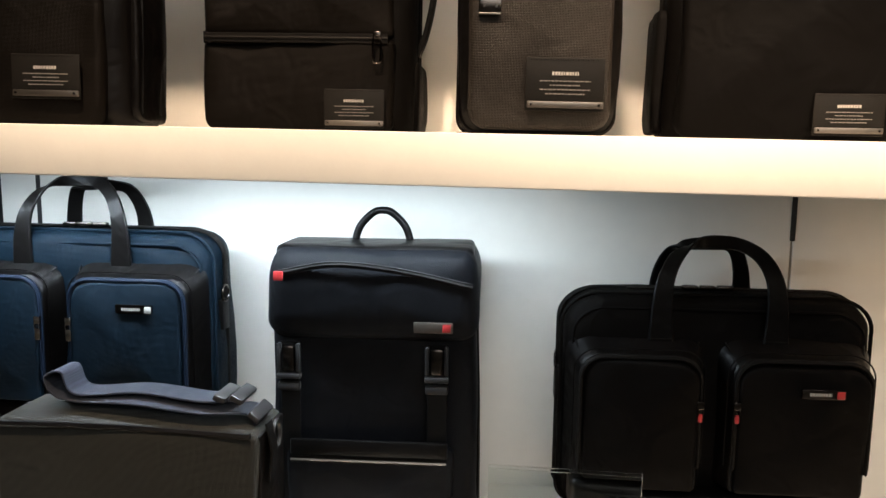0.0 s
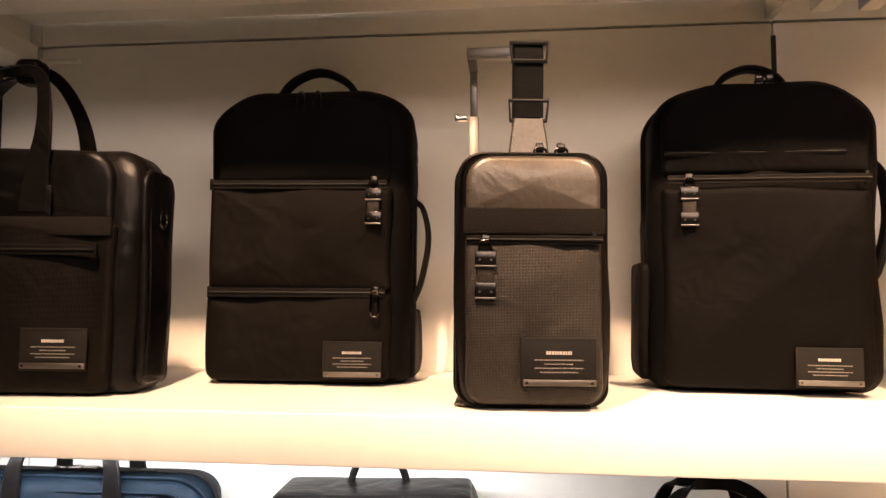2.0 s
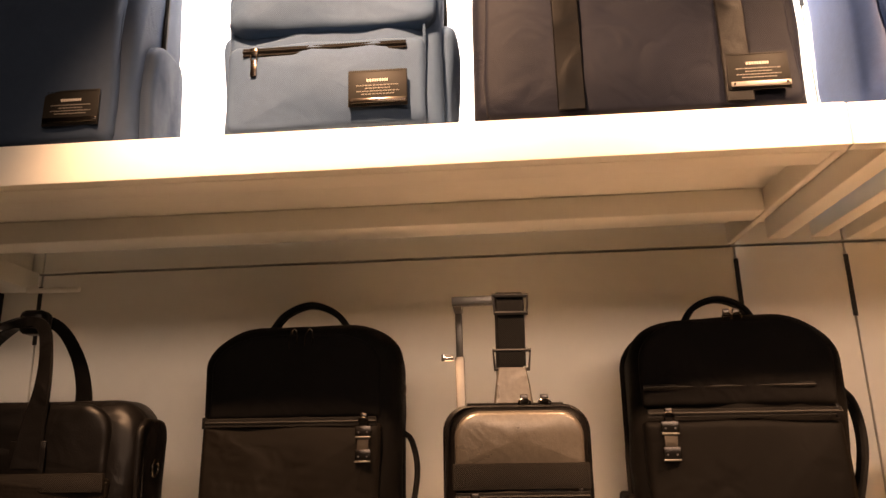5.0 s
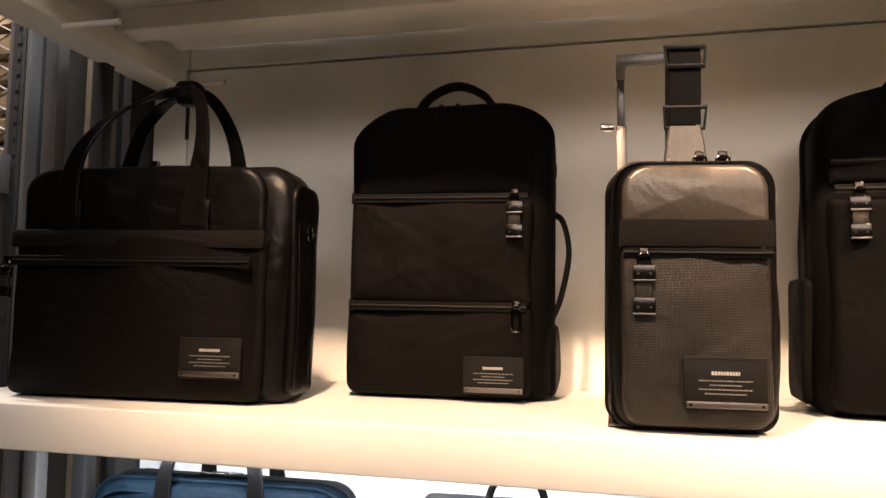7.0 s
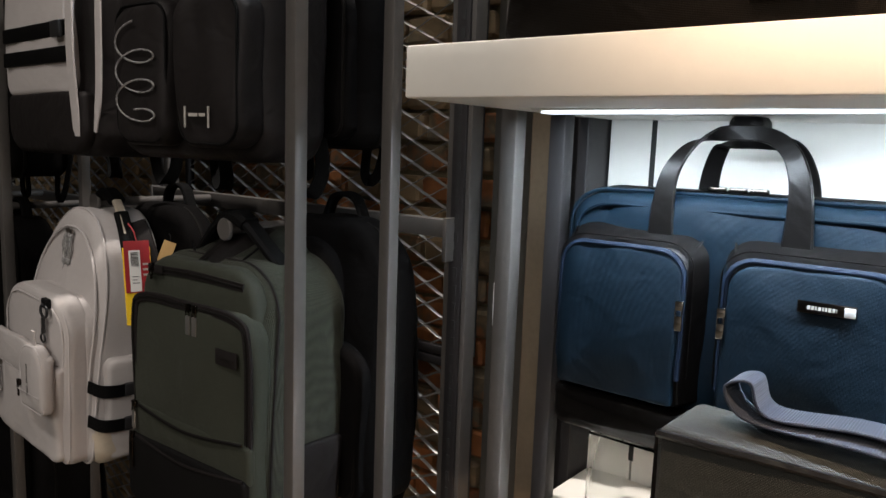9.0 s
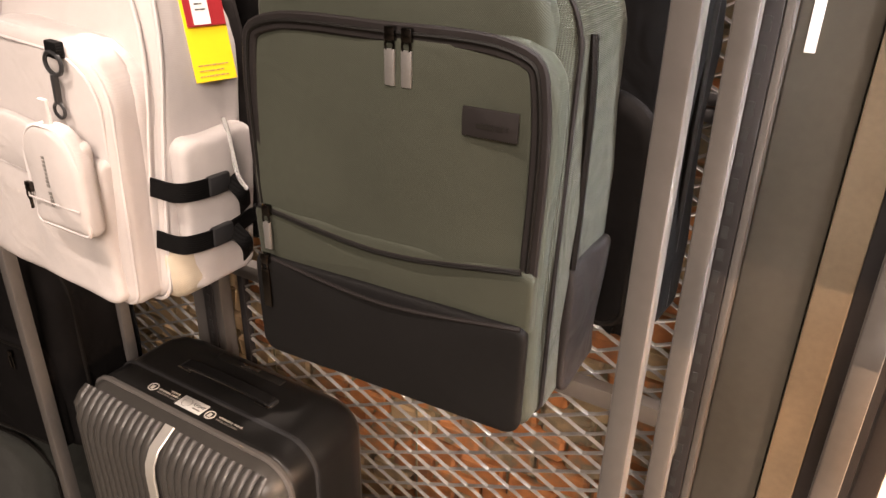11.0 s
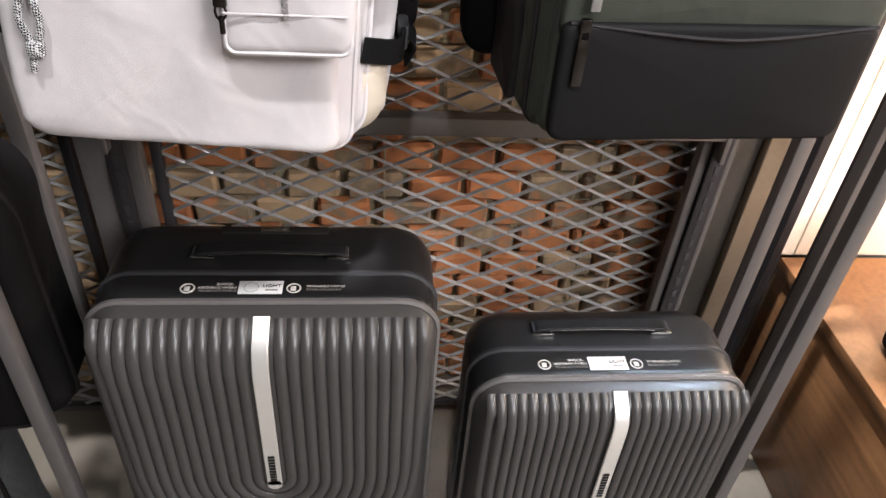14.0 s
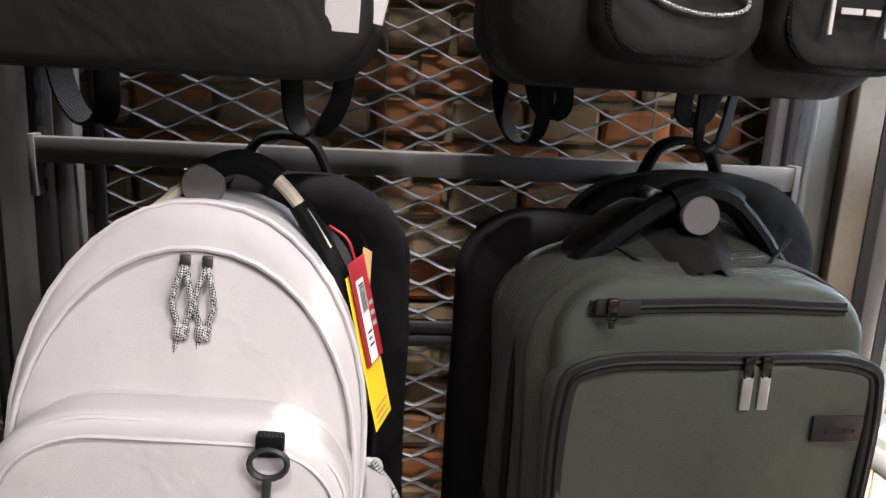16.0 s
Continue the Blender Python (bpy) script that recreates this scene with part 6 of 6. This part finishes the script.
    for sx in (-1, 1):
        for sy in (-1, 1):
            wx, wy = sx * (w / 2 - 0.05), sy * (d / 2 - 0.055)
            wl = part("wheel_housing", bx(wx - 0.024, wx + 0.024, wy - 0.024, wy + 0.024, 0.028, z0 + 0.018, 0.006), "plastic", t)
            part("wheel", sweep([(wx - 0.012, wy, 0.024), (wx + 0.012, wy, 0.024)], disc(0.024, 16)), "plastic", wl)
    return t


suitcase(-1.863, 0.800, 0.446, 0.27, 0.645, 0.065, "large graphite ribbed suitcase with a silver band", 0)
suitcase(-1.385, 0.785, 0.395, 0.215, 0.527, 0.050, "small graphite ribbed cabin suitcase with a silver band", 1)

# ---- bricks ----
for x in (-1.306, -1.704, -2.098):
    part("joint_strip", bx(x - 0.002, x + 0.002, 1.296, 1.2995, 0.0, 2.6, 0.0005), "mortar", wall_brick, "thin pale vertical joint strip")
BW, BH, GAP = 0.102, 0.052, 0.010
meshes = []
for k in range(6):
    bm = bmesh.new()
    bmesh.ops.create_cube(bm, size=1)
    for v in bm.verts:
        v.co = Vector((v.co.x * BW, v.co.y * 0.03, v.co.z * BH)) + Vector([random.uniform(-0.004, 0.004) for _ in range(3)])
    bmesh.ops.bevel(bm, geom=bm.edges[:], offset=0.006, segments=1, affect="EDGES")
    me = bpy.data.meshes.new("brick")
    bm.to_mesh(me)
    bm.free()
    me.materials.append(M["brick"])
    meshes.append(me)
rest = []
for row in range(41):
    for col in range(-2, 22):
        x = -1.05 - col * (BW + GAP) - (row % 2) * (BW + GAP) / 2
        z = 0.035 + row * (BH + GAP)
        if x > -1.06 or x < -3.3 or z > 2.6:
            continue
        if -2.16 < x < -1.06 and z < 1.75:
            b = new("brick", meshes[random.randrange(6)])
            b.parent = wall_brick
            b.location = (x, 1.318 + random.uniform(-0.006, 0.004), z)
            b.rotation_euler = (random.uniform(-0.02, 0.02), random.uniform(-0.012, 0.012), random.uniform(-0.02, 0.02))
        else:
            rest.append((x, 1.318 + random.uniform(-0.006, 0.004), z))
bm = bmesh.new()
for x, y, z in rest:
    n0 = len(bm.verts)
    bm.from_mesh(meshes[random.randrange(6)])
    bm.verts.ensure_lookup_table()
    for v in bm.verts[n0:]:
        v.co += Vector((x, y, z))
tagged(part("bricks", bm, "brick", wall_brick, smooth=False), kind="stuff")
